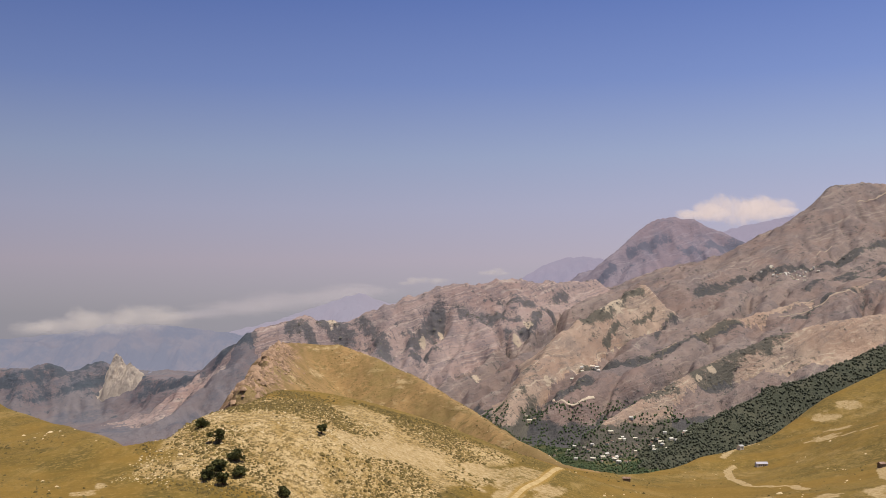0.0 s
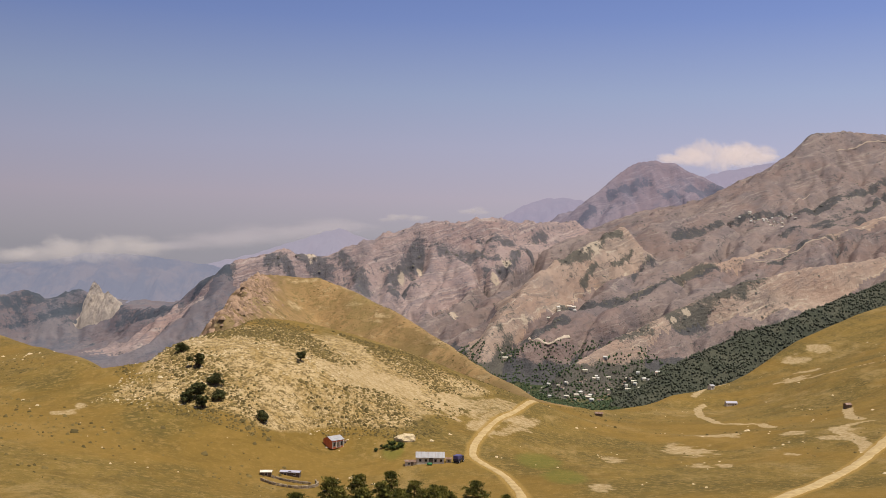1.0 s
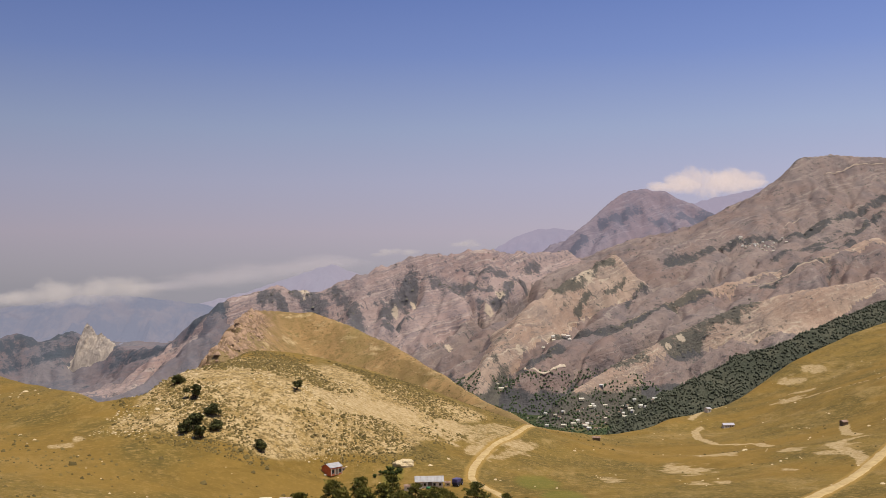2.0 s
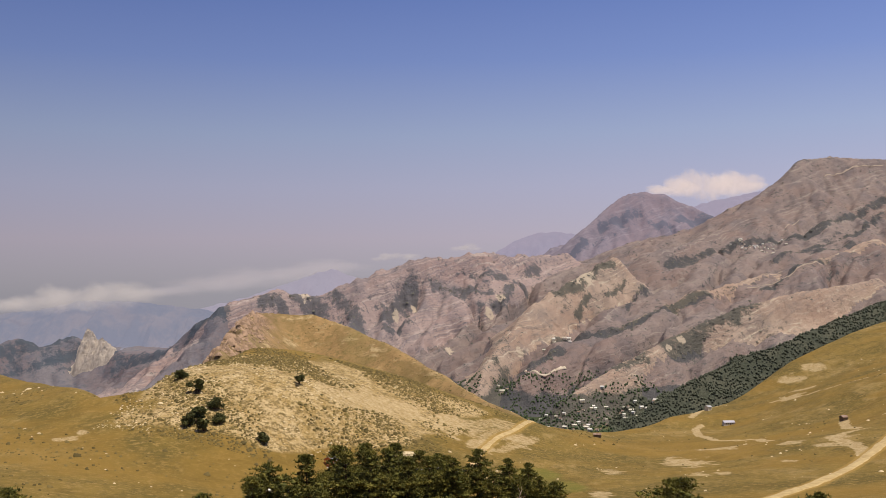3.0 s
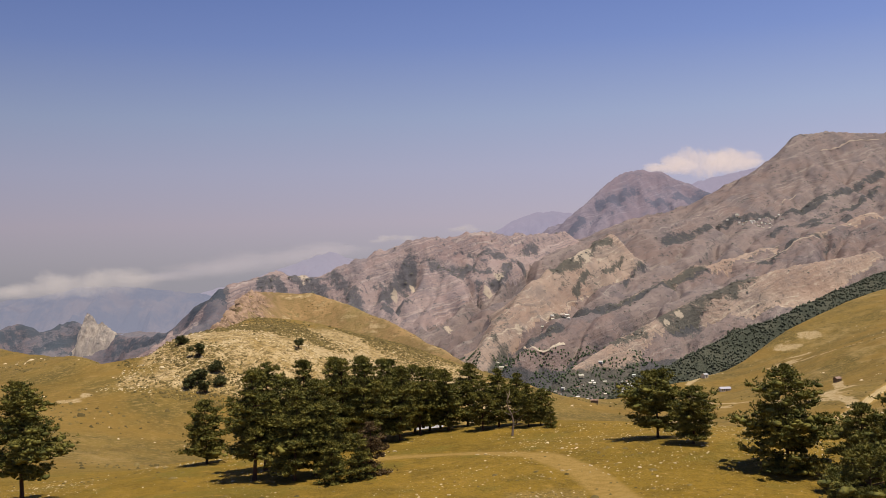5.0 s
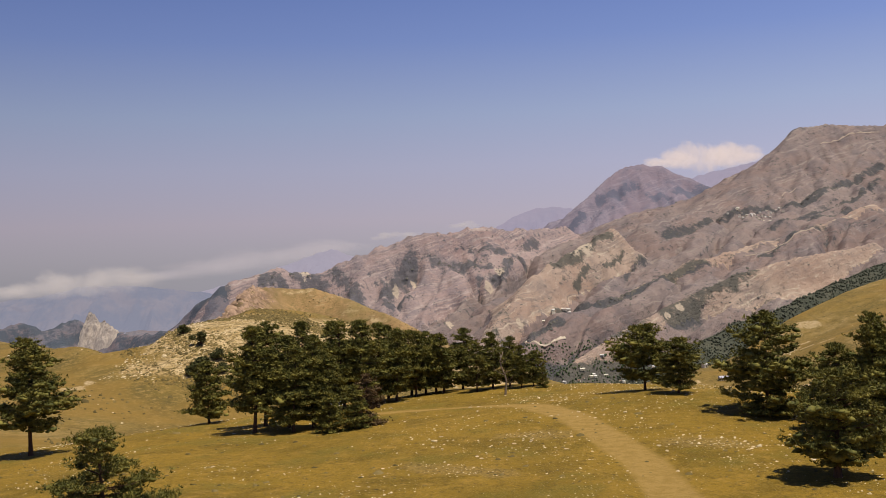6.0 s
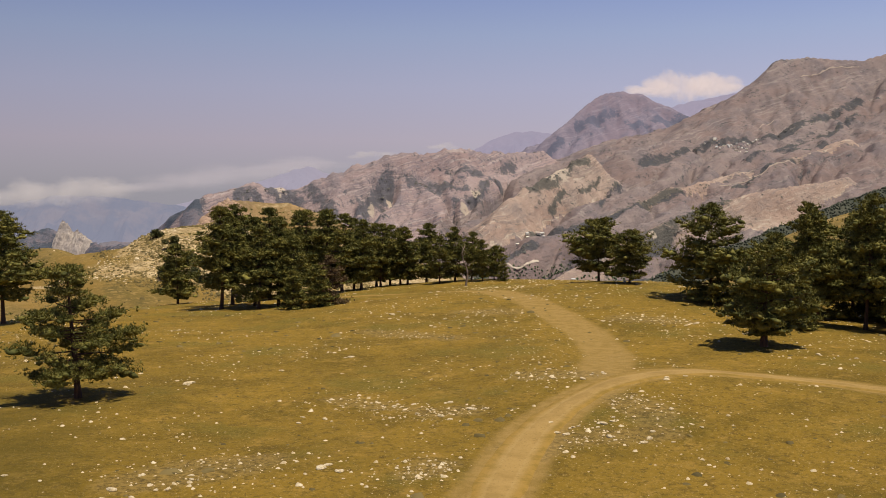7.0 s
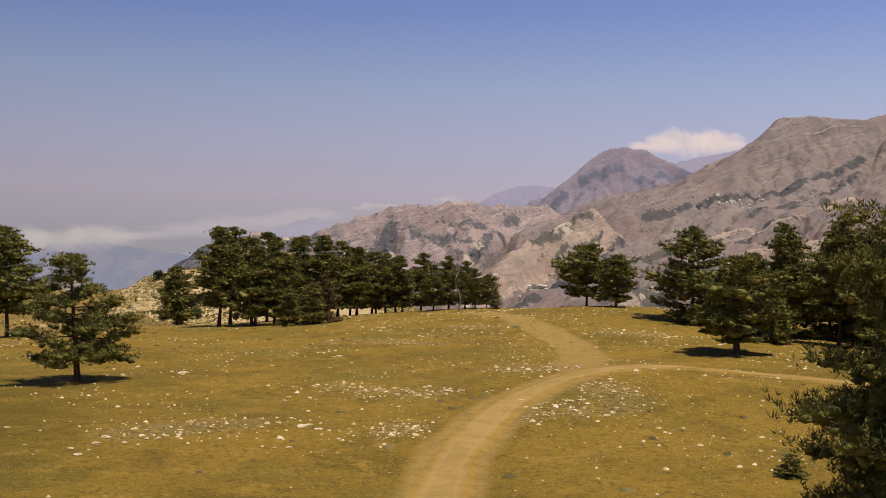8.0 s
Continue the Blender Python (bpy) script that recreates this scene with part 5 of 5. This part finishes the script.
scatter("low_shrubs", p, CUSHION, rs.gamma(2.0, 0.11, len(p)) + 0.10, SCRUB, "low brown-green cushion shrubs in the meadow", "low shrubs", 6, tall=np.full(len(p), 0.55), sink=0.05)
# scrub on the hill's face, the hill behind it and the slopes
px0, py0 = rs.uniform(-150, 30, 32000), rs.uniform(400, 590, 32000)
hz = land(px0, py0)[0]
keep = (hz > -37) & (fbm(px0 + 0.6 * py0, py0 * 0.4, 40, 4, 87) + rs.uniform(-0.35, 0.35, 32000) > -0.02) & (line_distance(px0, py0, SADDLE_ROAD) > 6)
for half, line in CUTS:
    keep &= line_distance(px0, py0, line) > half * 0.95
p = np.stack([px0, py0], 1)[keep]
scatter("hillside_scrub", p, CUSHION, rs.gamma(3, 0.19, len(p)) + 0.3, SCRUB, "dry brown scrub dotted over the pale hillside", "scrub", 7, sink=0.05)
px0, py0 = rs.uniform(-300, 80, 9000), rs.uniform(640, 1420, 9000)
keep = fbm(px0, py0, 90, 4, 89) + rs.uniform(-0.3, 0.3, 9000) > 0.05
p = np.stack([px0, py0], 1)[keep]
scatter("far_hill_scrub", p, CUSHION, rs.gamma(3, 0.26, len(p)) + 0.4, SCRUB, "dry scrub dotted over the ochre hill", "scrub", 8, sink=0.05)
px0, py0 = np.concatenate([rs.uniform(-260, -60, 3500), rs.uniform(60, 420, 2500)]), np.concatenate([rs.uniform(230, 520, 3500), rs.uniform(420, 1050, 2500)])
keep = fbm(px0, py0, 60, 4, 91) + rs.uniform(-0.35, 0.35, 6000) > 0.18
p = np.stack([px0, py0], 1)[keep]
scatter("slope_scrub", p, CUSHION, rs.gamma(2.5, 0.22, len(p)) + 0.3, SCRUB, "small dark shrubs on the grassy slopes", "scrub", 9, sink=0.05)
px0, py0 = rs.uniform(-260, 420, 5000), rs.uniform(300, 1000, 5000)
keep = (fbm(px0, py0, 35, 4, 93) > 0.42) | ((px0 > -145) & (px0 < -10) & (py0 > 402) & (py0 < 470) & (fbm(px0, py0, 14, 3, 94) > 0.12))
p = np.stack([px0, py0], 1)[keep]
scatter("slope_stones", p, FLAT_STONE, rs.gamma(2.0, 0.32, len(p)) + 0.3, LIMESTONE, "pale stones and outcrops on the slopes", "stones", 10)

# broken rock along the western scarp of the hill
py0 = rs.uniform(620, 1360, 900)
px0 = np.interp(py0, SCARP_Y, SCARP_X) + rs.normal(4, 13, 900)
p = np.stack([px0, py0], 1)
scatter("scarp_rocks", p, FLAT_STONE, rs.gamma(2.0, 1.5, len(p)) + 1.0, SCARP_ROCK, "reddish broken rock along the hill's scarp", "rocks", 14, tall=rs.uniform(1.0, 2.2, len(p)), sink=0.08)
# white rubble on the bare brow of the hill
px0, py0 = rs.uniform(-146, -50, 4200), rs.uniform(405, 520, 4200)
keep = (land(px0, py0)[0] > -36) & (fbm(px0, py0, 25, 3, 97) + 0.004 * (-105 - px0) + rs.uniform(-0.3, 0.3, 4200) > 0.05)
p = np.stack([px0, py0], 1)[keep]
scatter("hillside_rubble", p, FLAT_STONE, rs.gamma(1.6, 0.22, len(p)) + 0.18, LIMESTONE, "white limestone rubble on the bare hillside", "stones", 15)

# ---- woods: many small trees joined ----
SPRUCE = ([(0.34 * math.cos(i * 1.047), 0.34 * math.sin(i * 1.047), 0.08) for i in range(6)] + [(0.36 * math.cos(i * 1.047 + 0.5), 0.36 * math.sin(i * 1.047 + 0.5), 0.40) for i in range(6)] + [(0, 0, 0.78), (0, 0, -0.05)],
          [f for i in range(6) for f in ((i, (i + 1) % 6, 6 + i), ((i + 1) % 6, 6 + (i + 1) % 6, 6 + i), (6 + i, 6 + (i + 1) % 6, 12), ((i + 1) % 6, i, 13))])
px0, py0 = rs.uniform(180, 1000, 60000), rs.uniform(1330, 2050, 60000)
which = land(px0, py0)[1]
keep = (which == NAMES.index("forest")) & (fbm(px0, py0, 120, 4, 95) > -0.7)
p = np.stack([px0, py0], 1)[keep][:14000]
scatter("pine_forest", p, SPRUCE, rs.uniform(3.0, 5.6, len(p)), FOREST, "dense dark pine forest on the valley slope", "forest", 11)
px0, py0 = rs.uniform(-60, 420, 16000), rs.uniform(1250, 1980, 16000)
hz, which, deep = land(px0, py0)
keep = (hz < -138 + 25 * fbm(px0, py0, 140, 3, 96)) & (which != NAMES.index("forest")) & (fbm(px0, py0, 70, 3, 98) > -0.5)
p = np.stack([px0, py0], 1)[keep][:7600]
scatter("valley_woods", p, SPRUCE, rs.uniform(2.6, 5.2, len(p)), ORCHARD, "green orchards and poplars round the valley village", "woods", 12)
px0, py0 = rs.uniform(-500, 1300, 60000), rs.uniform(1750, 3100, 60000)
hz, which, deep = land(px0, py0)
thick = np.zeros(60000)
for half, line in BELTS:
    thick = np.maximum(thick, np.exp(-(line_distance(px0, py0, line) / half) ** 2))
keep = (which >= 3) & (which != NAMES.index("peak")) & (which != NAMES.index("floor")) & (rs.uniform(0, 1, 60000) < 0.9 * thick + 0.03)
p = np.stack([px0, py0], 1)[keep][:6000]
scatter("mountain_scrub", p, CUSHION, rs.gamma(3, 0.7, len(p)) + 1.2, FAR_SCRUB, "dark scrub in belts on the mountain flanks", "scrub", 13, sink=0.05)

# ---- crag on the western ridge ----
bm = bmesh.new()
bmesh.ops.create_grid(bm, x_segments=54, y_segments=44, size=1)
spots, heights = [], []
for v in bm.verts:
    u, w = v.co.x, v.co.y
    # a slab whose bare face leans towards the east, sheer on its western side
    rise = 58 * math.exp(-abs(u + 0.40) * (11.0 if u < -0.40 else 1.25)) * max(0.0, 1 - abs(w) ** 2.2)
    q = Vector((u * 66, w * 60, rise))
    n = (0.35 - abs(noise.noise(Vector((q.x * 0.05, q.y * 0.02, 3)))) * 1.3) * 9 + noise.noise(q * 0.11) * 5 + noise.noise(q * 0.25) * 4
    edge = max(0.0, 1 - max(abs(u), abs(w)) ** 6)
    spots.append((q.x + 0.5 * n, q.y))
    heights.append(rise * 0.9 + n * edge * min(1.0, rise / 20) - 3 + 2 * edge - 9 * (1 - edge))
spots = np.array(spots)
foot = land(spots[:, 0] - 920, spots[:, 1] + 2545)[0]
for v, (x, y), h, f in zip(bm.verts, spots, heights, foot):
    v.co = Vector((x, y, f + h))
crag = tagged(part("rock_crag", bm, CLIFF), "pale leaning rock crag on the blue-grey ridge", "crag")
crag.location = (-920, 2545, 0)

# ---- houses in the saddle ----
def gable_roof(length, depth, rise, over, thick, at_z, bm=None):
    """A roof of two slabs, ridge along x."""
    bm = bm or bmesh.new()
    half, out = length / 2 + over, depth / 2 + over
    drop = rise * over / (depth / 2)
    for side in (-1, 1):
        ring = []
        for x in (-half, half):
            for y, z in ((0, rise), (side * out, -drop)):
                ring.append((x, y, z))
        low = [bm.verts.new((x, y, z + at_z)) for x, y, z in ring]
        up = [bm.verts.new((x, y, z + at_z + thick)) for x, y, z in ring]
        for f in ((low[0], low[1], low[3], low[2]), (up[0], up[2], up[3], up[1]), (low[0], up[0], up[1], low[1]), (low[2], low[3], up[3], up[2]), (low[1], up[1], up[3], low[3]), (low[0], low[2], up[2], up[0])):
            bm.faces.new(f)
    bmesh.ops.recalc_face_normals(bm, faces=bm.faces[:])
    return bm


def gable_wall(length, depth, height, rise):
    """Walls with gables, ridge along x."""
    bm = bmesh.new()
    ends = []
    for x in (-length / 2, length / 2):
        ends.append([bm.verts.new(p) for p in ((x, -depth / 2, -0.6), (x, depth / 2, -0.6), (x, depth / 2, height), (x, 0, height + rise), (x, -depth / 2, height))])
    a, b = ends
    bm.faces.new(a[::-1])
    bm.faces.new(b)
    for i in range(5):
        bm.faces.new((a[i], a[(i + 1) % 5], b[(i + 1) % 5], b[i]))
    bmesh.ops.recalc_face_normals(bm, faces=bm.faces[:])
    return bm


def opening(house, kind, x, y, z, w, h, facing, frame_material):
    """A window or door let into a wall: dark reveal, frame bars, pane."""
    hole = part(kind, box(w, 0.12, h, (0, 0, 0)), DARK, house)
    hole.matrix_basis = pose(x, y, z, 0, 0, facing)
    bars = bmesh.new()
    for sx, sz, ax, az in ((w + 0.2, 0.1, 0, -0.1), (w + 0.2, 0.1, 0, h), (0.1, h, -w / 2 - 0.05, 0), (0.1, h, w / 2 + 0.05, 0)):
        box(sx, 0.2, sz, (ax, 0, az), 0, bars)
    part("frame", bars, frame_material, hole)
    part("pane" if kind == "window" else "leaf", box(w * 0.92, 0.05, h * 0.94, (0, -0.09, h * 0.03)), GLASS if kind == "window" else WOOD, hole)


def house(name, length, depth, height, rise, wall_material, roof_material, label, windows=2, group="", door=True, over=0.35):
    root = new(name)
    tagged(root, label, "house", group)
    part("wall", gable_wall(length, depth, height, rise), wall_material, root)
    part("roof", gable_roof(length, depth, rise, over, 0.12, height + 0.02), roof_material, root)
    gap = length / (windows + 1)
    for i in range(windows):
        x = -length / 2 + gap * (i + 1)
        if door and i == windows // 2:
            opening(root, "door", x, -depth / 2 - 0.05, 0, 1.0, 2.0, 0, WOOD)
        else:
            opening(root, "window", x, -depth / 2 - 0.05, height * 0.32, 0.95, height * 0.42, 0, WHITE_WALL)
    return root


def rest(ob, x, y, turn, lower=0.1, size=1.0):
    ob.matrix_basis = pose(x, y, ground_z(x, y) - lower, 0, 0, turn) @ Matrix.Diagonal((size, size, size, 1))
    return ob


# red house: gable end painted red, open porch bays towards the meadow
red = new("red_house")
tagged(red, "small red-walled house with a grey metal roof in the saddle", "house")
part("wall", gable_wall(7.6, 6.4, 3.6, 1.5), RED_WALL, red)
part("roof", gable_roof(7.6, 6.4, 1.5, 0.5, 0.14, 3.62), METAL_ROOF, red)
for i, x in enumerate((-2.3, 0.2, 2.5)):
    opening(red, "window" if i != 1 else "door", x, -3.25, 0.5 if i != 1 else 0.0, 1.5, 2.0 if i != 1 else 2.4, 0, WHITE_WALL)
for x in (-3.6, -1.1, 1.35, 3.6):
    part("post", box(0.28, 0.28, 3.2, (x, -3.45, -0.3), 0.03), WHITE_WALL, red, "white post")
annex = part("annex", box(3.2, 3.4, 2.4, (5.5, -0.4, -0.4), 0.05), CREAM_WALL, red, "low cream annex")
part("annex_roof", box(3.7, 3.9, 0.14, (5.5, -0.4, 2.02), 0.02), RUST_ROOF, annex)
for x in (4.8, 6.2):
    part("annex_window", box(0.8, 0.1, 1.1, (x, -2.12, 0.5)), DARK, annex)
part("step", box(1.6, 1.0, 0.5, (-4.3, 0.0, -0.4), 0.05), WHITE_WALL, red, "pale block by the gable")
rest(red, -56.0, 423.0, 50, size=0.78)

barn = new("barn")
tagged(barn, "long whitewashed barn with a grey sheet-metal roof", "barn")
part("wall", gable_wall(12.6, 5.4, 2.5, 1.5), WHITE_WALL, barn)
part("roof", gable_roof(12.6, 5.4, 1.5, 0.45, 0.12, 2.52), METAL_ROOF, barn)
for x in np.arange(-5.6, 5.7, 1.6):
    rib = part("roof_seam", box(0.07, 3.25, 0.07, (0, 0, 0)), RUST_ROOF, barn)
    rib.matrix_basis = pose(x, -1.5, 3.33, 29.05, 0, 0)
for x in (-4.6, -2.0, 2.4, 5.0):
    opening(barn, "window", x, -2.75, 0.9, 0.9, 0.8, 0, WOOD)
opening(barn, "door", 0.3, -2.75, 0.0, 1.5, 2.1, 0, WOOD)
rest(barn, -17.2, 401.5, 4, size=0.80)
barn.scale = (0.80, 0.80, 0.98)
lean = house("shed", 4.6, 3.4, 1.9, 0.5, WHITE_WALL, RUST_ROOF, "low white shed against the barn's end", 2)
rest(lean, -24.4, 399.0, 8, size=0.8)
small = house("shed", 2.4, 2.2, 1.8, 0.4, CREAM_WALL, RUST_ROOF, "tiny cream shed beside the truck", 1, door=False)
rest(small, -10.3, 402.0, 0, size=0.8)
tank = new("water_tank")
tagged(tank, "green metal water tank lying in front of the barn", "water tank")
bm = bmesh.new()
bmesh.ops.create_cone(bm, cap_ends=True, segments=16, radius1=0.6, radius2=0.6, depth=2.4, matrix=Matrix.Rotation(radians(90), 4, "Y") @ Matrix.Identity(4))
bmesh.ops.bevel(bm, geom=[e for e in bm.edges if len(e.link_faces) == 2 and e.calc_face_angle() > 1], offset=0.12, segments=2, affect="EDGES")
bmesh.ops.translate(bm, verts=bm.verts[:], vec=(0, 0, 0.85))
part("shell", bm, GREEN_PAINT, tank, smooth=True)
for x in (-0.8, 0.8):
    part("saddle", box(0.2, 0.9, 0.4, (x, 0, -0.1), 0.03), WOOD, tank)
rest(tank, -17.2, 397.0, 5, size=0.8)

# truck with a tarpaulin over its load bed
truck = new("truck")
tagged(truck, "dark truck with a violet-blue tarpaulin parked by the road", "truck")
bm = box(1.7, 2.1, 1.7, (1.55, 0, 0.75), 0.12)
for v in bm.verts:
    if v.co.z > 1.7 and v.co.x > 1.9:
        v.co.x -= 0.35
cab = part("cab", bm, TRUCK_PAINT, truck)
part("windscreen", box(0.06, 1.7, 0.6, (2.22, 0, 1.65)), GLASS, cab)
for y in (-1.07, 1.07):
    part("side_window", box(0.8, 0.05, 0.55, (1.45, y, 1.65)), GLASS, cab)
    part("headlight", box(0.05, 0.3, 0.2, (2.42, y * 0.75, 0.95)), WHITE_WALL, cab)
part("bumper", box(0.18, 2.1, 0.28, (2.5, 0, 0.5), 0.04), METAL_ROOF, cab)
part("chassis", box(5.0, 0.9, 0.3, (0, 0, 0.5), 0.03), RUBBER, truck)
bed = part("load_bed", box(3.1, 2.2, 0.75, (-0.95, 0, 0.8), 0.04), TRUCK_PAINT, truck)
bm = box(3.1, 2.2, 1.35, (-0.95, 0, 1.56), 0.18)
part("tarpaulin", bm, TARPAULIN, bed)
for x in (1.6, -1.4):
    for y in (-0.95, 0.95):
        bm = bmesh.new()
        bmesh.ops.create_cone(bm, cap_ends=True, segments=18, radius1=0.46, radius2=0.46, depth=0.32, matrix=Matrix.Translation((x, y, 0.46)) @ Matrix.Rotation(radians(90), 4, "X"))
        wheel = part("wheel", bm, RUBBER, truck)
        bm = bmesh.new()
        bmesh.ops.create_cone(bm, cap_ends=True, segments=14, radius1=0.24, radius2=0.24, depth=0.36, matrix=Matrix.Translation((x, y, 0.46)) @ Matrix.Rotation(radians(90), 4, "X"))
        part("rim", bm, METAL_ROOF, wheel)
rest(truck, -6.6, 402.5, 62, 0.0)


# sheepfold: low sheds and drystone walls
def drystone(name, line, height, label):
    """A drystone wall of two leaves of stones."""
    root = new(name)
    tagged(root, label, "stone wall")
    rng = random.Random(len(line) * 7)
    q, d = along(line, 0.9)
    courses = bmesh.new()
    for (x, y), (dx, dy) in zip(q, d):
        for lay in range(3):
            s = rng.uniform(0.7, 1.0)
            m = pose(x + rng.gauss(0, 0.08), y + rng.gauss(0, 0.08), ground_z(x, y) + lay * height / 3 - 0.1, 0, 0, math.degrees(math.atan2(dy, dx)) + rng.uniform(-14, 14))
            for v in bmesh.ops.create_cube(courses, size=1)["verts"]:
                v.co = m @ Vector((v.co.x * s * rng.uniform(0.85, 1), v.co.y * 0.6 * rng.uniform(0.8, 1), (v.co.z + 0.5) * height / 3 * rng.uniform(0.9, 1.15)))
    part("courses", courses, FIELDSTONE, root)
    return root


drystone("stone_wall", [(-71, 358), (-66, 355), (-57, 357), (-53, 364), (-55, 371)], 1.0, "low tumbled drystone wall round a sheepfold")
drystone("stone_wall", [(-69, 367), (-62, 365.5), (-56, 366)], 0.9, "short drystone wall inside the sheepfold")
shelter = house("sheep_shed", 7.8, 2.8, 1.7, 0.4, WOOD, BLUE_ROOF, "long low sheep shed with a bluish metal roof", 3)
rest(shelter, -64.5, 375.5, -4, size=0.85)
hutch = house("sheep_shed", 3.4, 2.4, 1.5, 0.35, WOOD, WHITE_WALL, "little dark shed with a white roof", 1, door=False)
rest(hutch, -71.5, 368.0, 6)
# pale rock by the barns
bm = bmesh.new()
bmesh.ops.create_icosphere(bm, subdivisions=3, radius=1)
for v in bm.verts:
    n = noise.noise(v.co * 1.6) * 0.3 + noise.noise(v.co * 4.2) * 0.12
    v.co = Vector((v.co.x * 4.4, v.co.y * 3.0, max(v.co.z, -0.3) * 2.3)) * (1 + n)
rest(tagged(part("boulder", bm, LIMESTONE), "big pale limestone boulder above the barns", "boulder"), -27.6, 426.0, 10, 0.2)
far_hut = house("hut", 10.0, 5.5, 2.6, 1.4, WHITE_WALL, BLUE_ROOF, "lonely white hut with a bluish roof on the slope", 4)
rest(far_hut, 201.0, 822.0, 6, size=0.85)
rest(house("hut", 4.0, 4.0, 3.2, 1.0, WHITE_WALL, METAL_ROOF, "small white hut at the slope's edge", 1, door=False), 204.0, 900.0, 30)
rest(house("hut", 3.6, 3.2, 2.4, 0.9, WOOD, RUST_ROOF, "dark wooden hut on the slope", 1), 227.0, 650.0, 20)
rest(house("hut", 4.6, 3.2, 2.0, 0.7, WOOD, RUST_ROOF, "low dark hut by the far track", 1), 82.0, 690.0, 0)

# ---- villages ----
rng = random.Random(77)
kinds = [house("village_house", 11, 8, 6.0, 2.4, WHITE_WALL, PALE_ROOF, "white two-storey village house with a pale metal roof", 4, "houses of the villages"),
         house("village_house", 14, 8, 5.2, 2.2, CREAM_WALL, WHITE_WALL, "cream village house with a pale roof", 4, "houses of the villages"),
         house("village_house", 9, 7, 5.0, 2.2, WHITE_WALL, RUST_ROOF, "white village house with a rusty roof", 3, "houses of the villages")]
# x, y, spread, count, size
sites = [(195, 1693, 14, 9, 0.9), (160, 1720, 18, 7, 0.8), (284, 1703, 16, 13, 0.9), (257, 1770, 20, 8, 0.9), (125, 1760, 20, 6, 0.8), (70, 1894, 12, 7, 0.9), (219, 1741, 22, 9, 0.9),
         (160, 2074, 7, 6, 0.9), (184, 2095, 9, 10, 1.0), (210, 2145, 9, 8, 1.0), (722, 2692, 20, 14, 0.75), (757, 2662, 22, 20, 0.75), (806, 2694, 18, 12, 0.75)]
first = {}
for x, y, spread, count, size in sites:
    for i in range(count):
        px0, py0 = x + rng.gauss(0, spread), y + rng.gauss(0, spread)
        kind = rng.randrange(3)
        turn = rng.uniform(-40, 40)
        m = pose(px0, py0, ground_z(px0, py0) + 0.2, 0, 0, turn)
        if kind in first:
            ob = copy_thing(kinds[kind], m)
        else:
            ob = first[kind] = kinds[kind]
            ob.matrix_basis = m
        s = size * rng.uniform(0.42, 0.75)
        ob.scale = (s, s, s)

# ---- clouds ----
def vapour(name, colour, thick):
    k = Mat(name, 1.0, spec=0.0)
    k.colour((0.1, 0.1, 0.1))
    # the cloud's sunlit cream is given as glow, not lit by the sun
    k.put(k.b.inputs["Emission Color"], colour)
    k.b.inputs["Emission Strength"].default_value = 1.0
    squash = k.n.new("ShaderNodeMapping")
    squash.inputs["Scale"].default_value = (1, 0, 1)
    k.l.new(k.co, squash.inputs["Vector"])
    fall = k.n.new("ShaderNodeTexGradient")
    fall.gradient_type = "SPHERICAL"
    k.l.new(squash.outputs[0], fall.inputs[0])
    puff = k.span(k.calc("ADD", fall.outputs[0], k.calc("MULTIPLY", k.calc("SUBTRACT", k.noise(2.0, 6, 0.62), 0.42), 1.2)), 0.15, 0.85, 0.0, thick)
    k.put(k.b.inputs["Alpha"], k.calc("MULTIPLY", puff, k.span(fall.outputs[0], 0.02, 0.35)))
    return k.m


CUMULUS = vapour("cumulus_vapour", (0.70, 0.57, 0.53), 0.62)
VEIL = vapour("veil_vapour", (0.54, 0.465, 0.47), 0.15)
BANK = vapour("cloud_bank_vapour", (0.54, 0.47, 0.44), 0.30)


def cloud(label, x, y, z, sx, sz, seed, lumps, climb, fine, material):
    """Billows: bulging sheets that thin out towards their rims."""
    root = new("backdrop_cloud")
    tagged(root, label, "cloud", kind="structure")
    rng = random.Random(seed)
    for i in range(lumps):
        bm = bmesh.new()
        bmesh.ops.create_icosphere(bm, subdivisions=3, radius=0.97)
        bmesh.ops.delete(bm, geom=[v for v in bm.verts if v.co.y > 0.01], context="VERTS")
        for v in bm.verts:
            v.co.y *= 0.8 + 0.4 * noise.noise(v.co * 2.0 + Vector((i * 3.0, seed, 0)))
        lobe = part("billow", bm, material, root, smooth=True)
        f = (i + rng.random()) / lumps * 2 - 1
        r = rng.uniform(0.5, 1.0) * (1 - 0.6 * f * f)
        wide = sx * fine * rng.uniform(0.7, 1.3)
        lobe.matrix_basis = pose(f * sx * 0.85, rng.uniform(-20, 20), f * sx * climb + rng.uniform(0.0, 0.45) * sz * r) @ Matrix.Diagonal((wide, 15, sz * r * 0.8, 1))
    root.location = (x, y, z)


cloud("white cumulus cloud resting behind the mountain peaks", 1120, 4690, 470, 290, 120, 3, 15, 0.02, 0.24, CUMULUS)
cloud("long low bank of pale cloud over the far ranges", -1680, 4380, -10, 420, 125, 5, 20, 0.07, 0.22, BANK)
cloud("thin veil of pale cloud along the far ranges", -980, 4720, 75, 560, 110, 7, 16, 0.10, 0.30, VEIL)
cloud("small flat pale cloud above the range", -310, 4720, 178, 120, 38, 9, 6, 0.05, 0.40, BANK)
cloud("small flat pale cloud above the range", 20, 4720, 213, 75, 38, 11, 5, 0.0, 0.42, BANK)
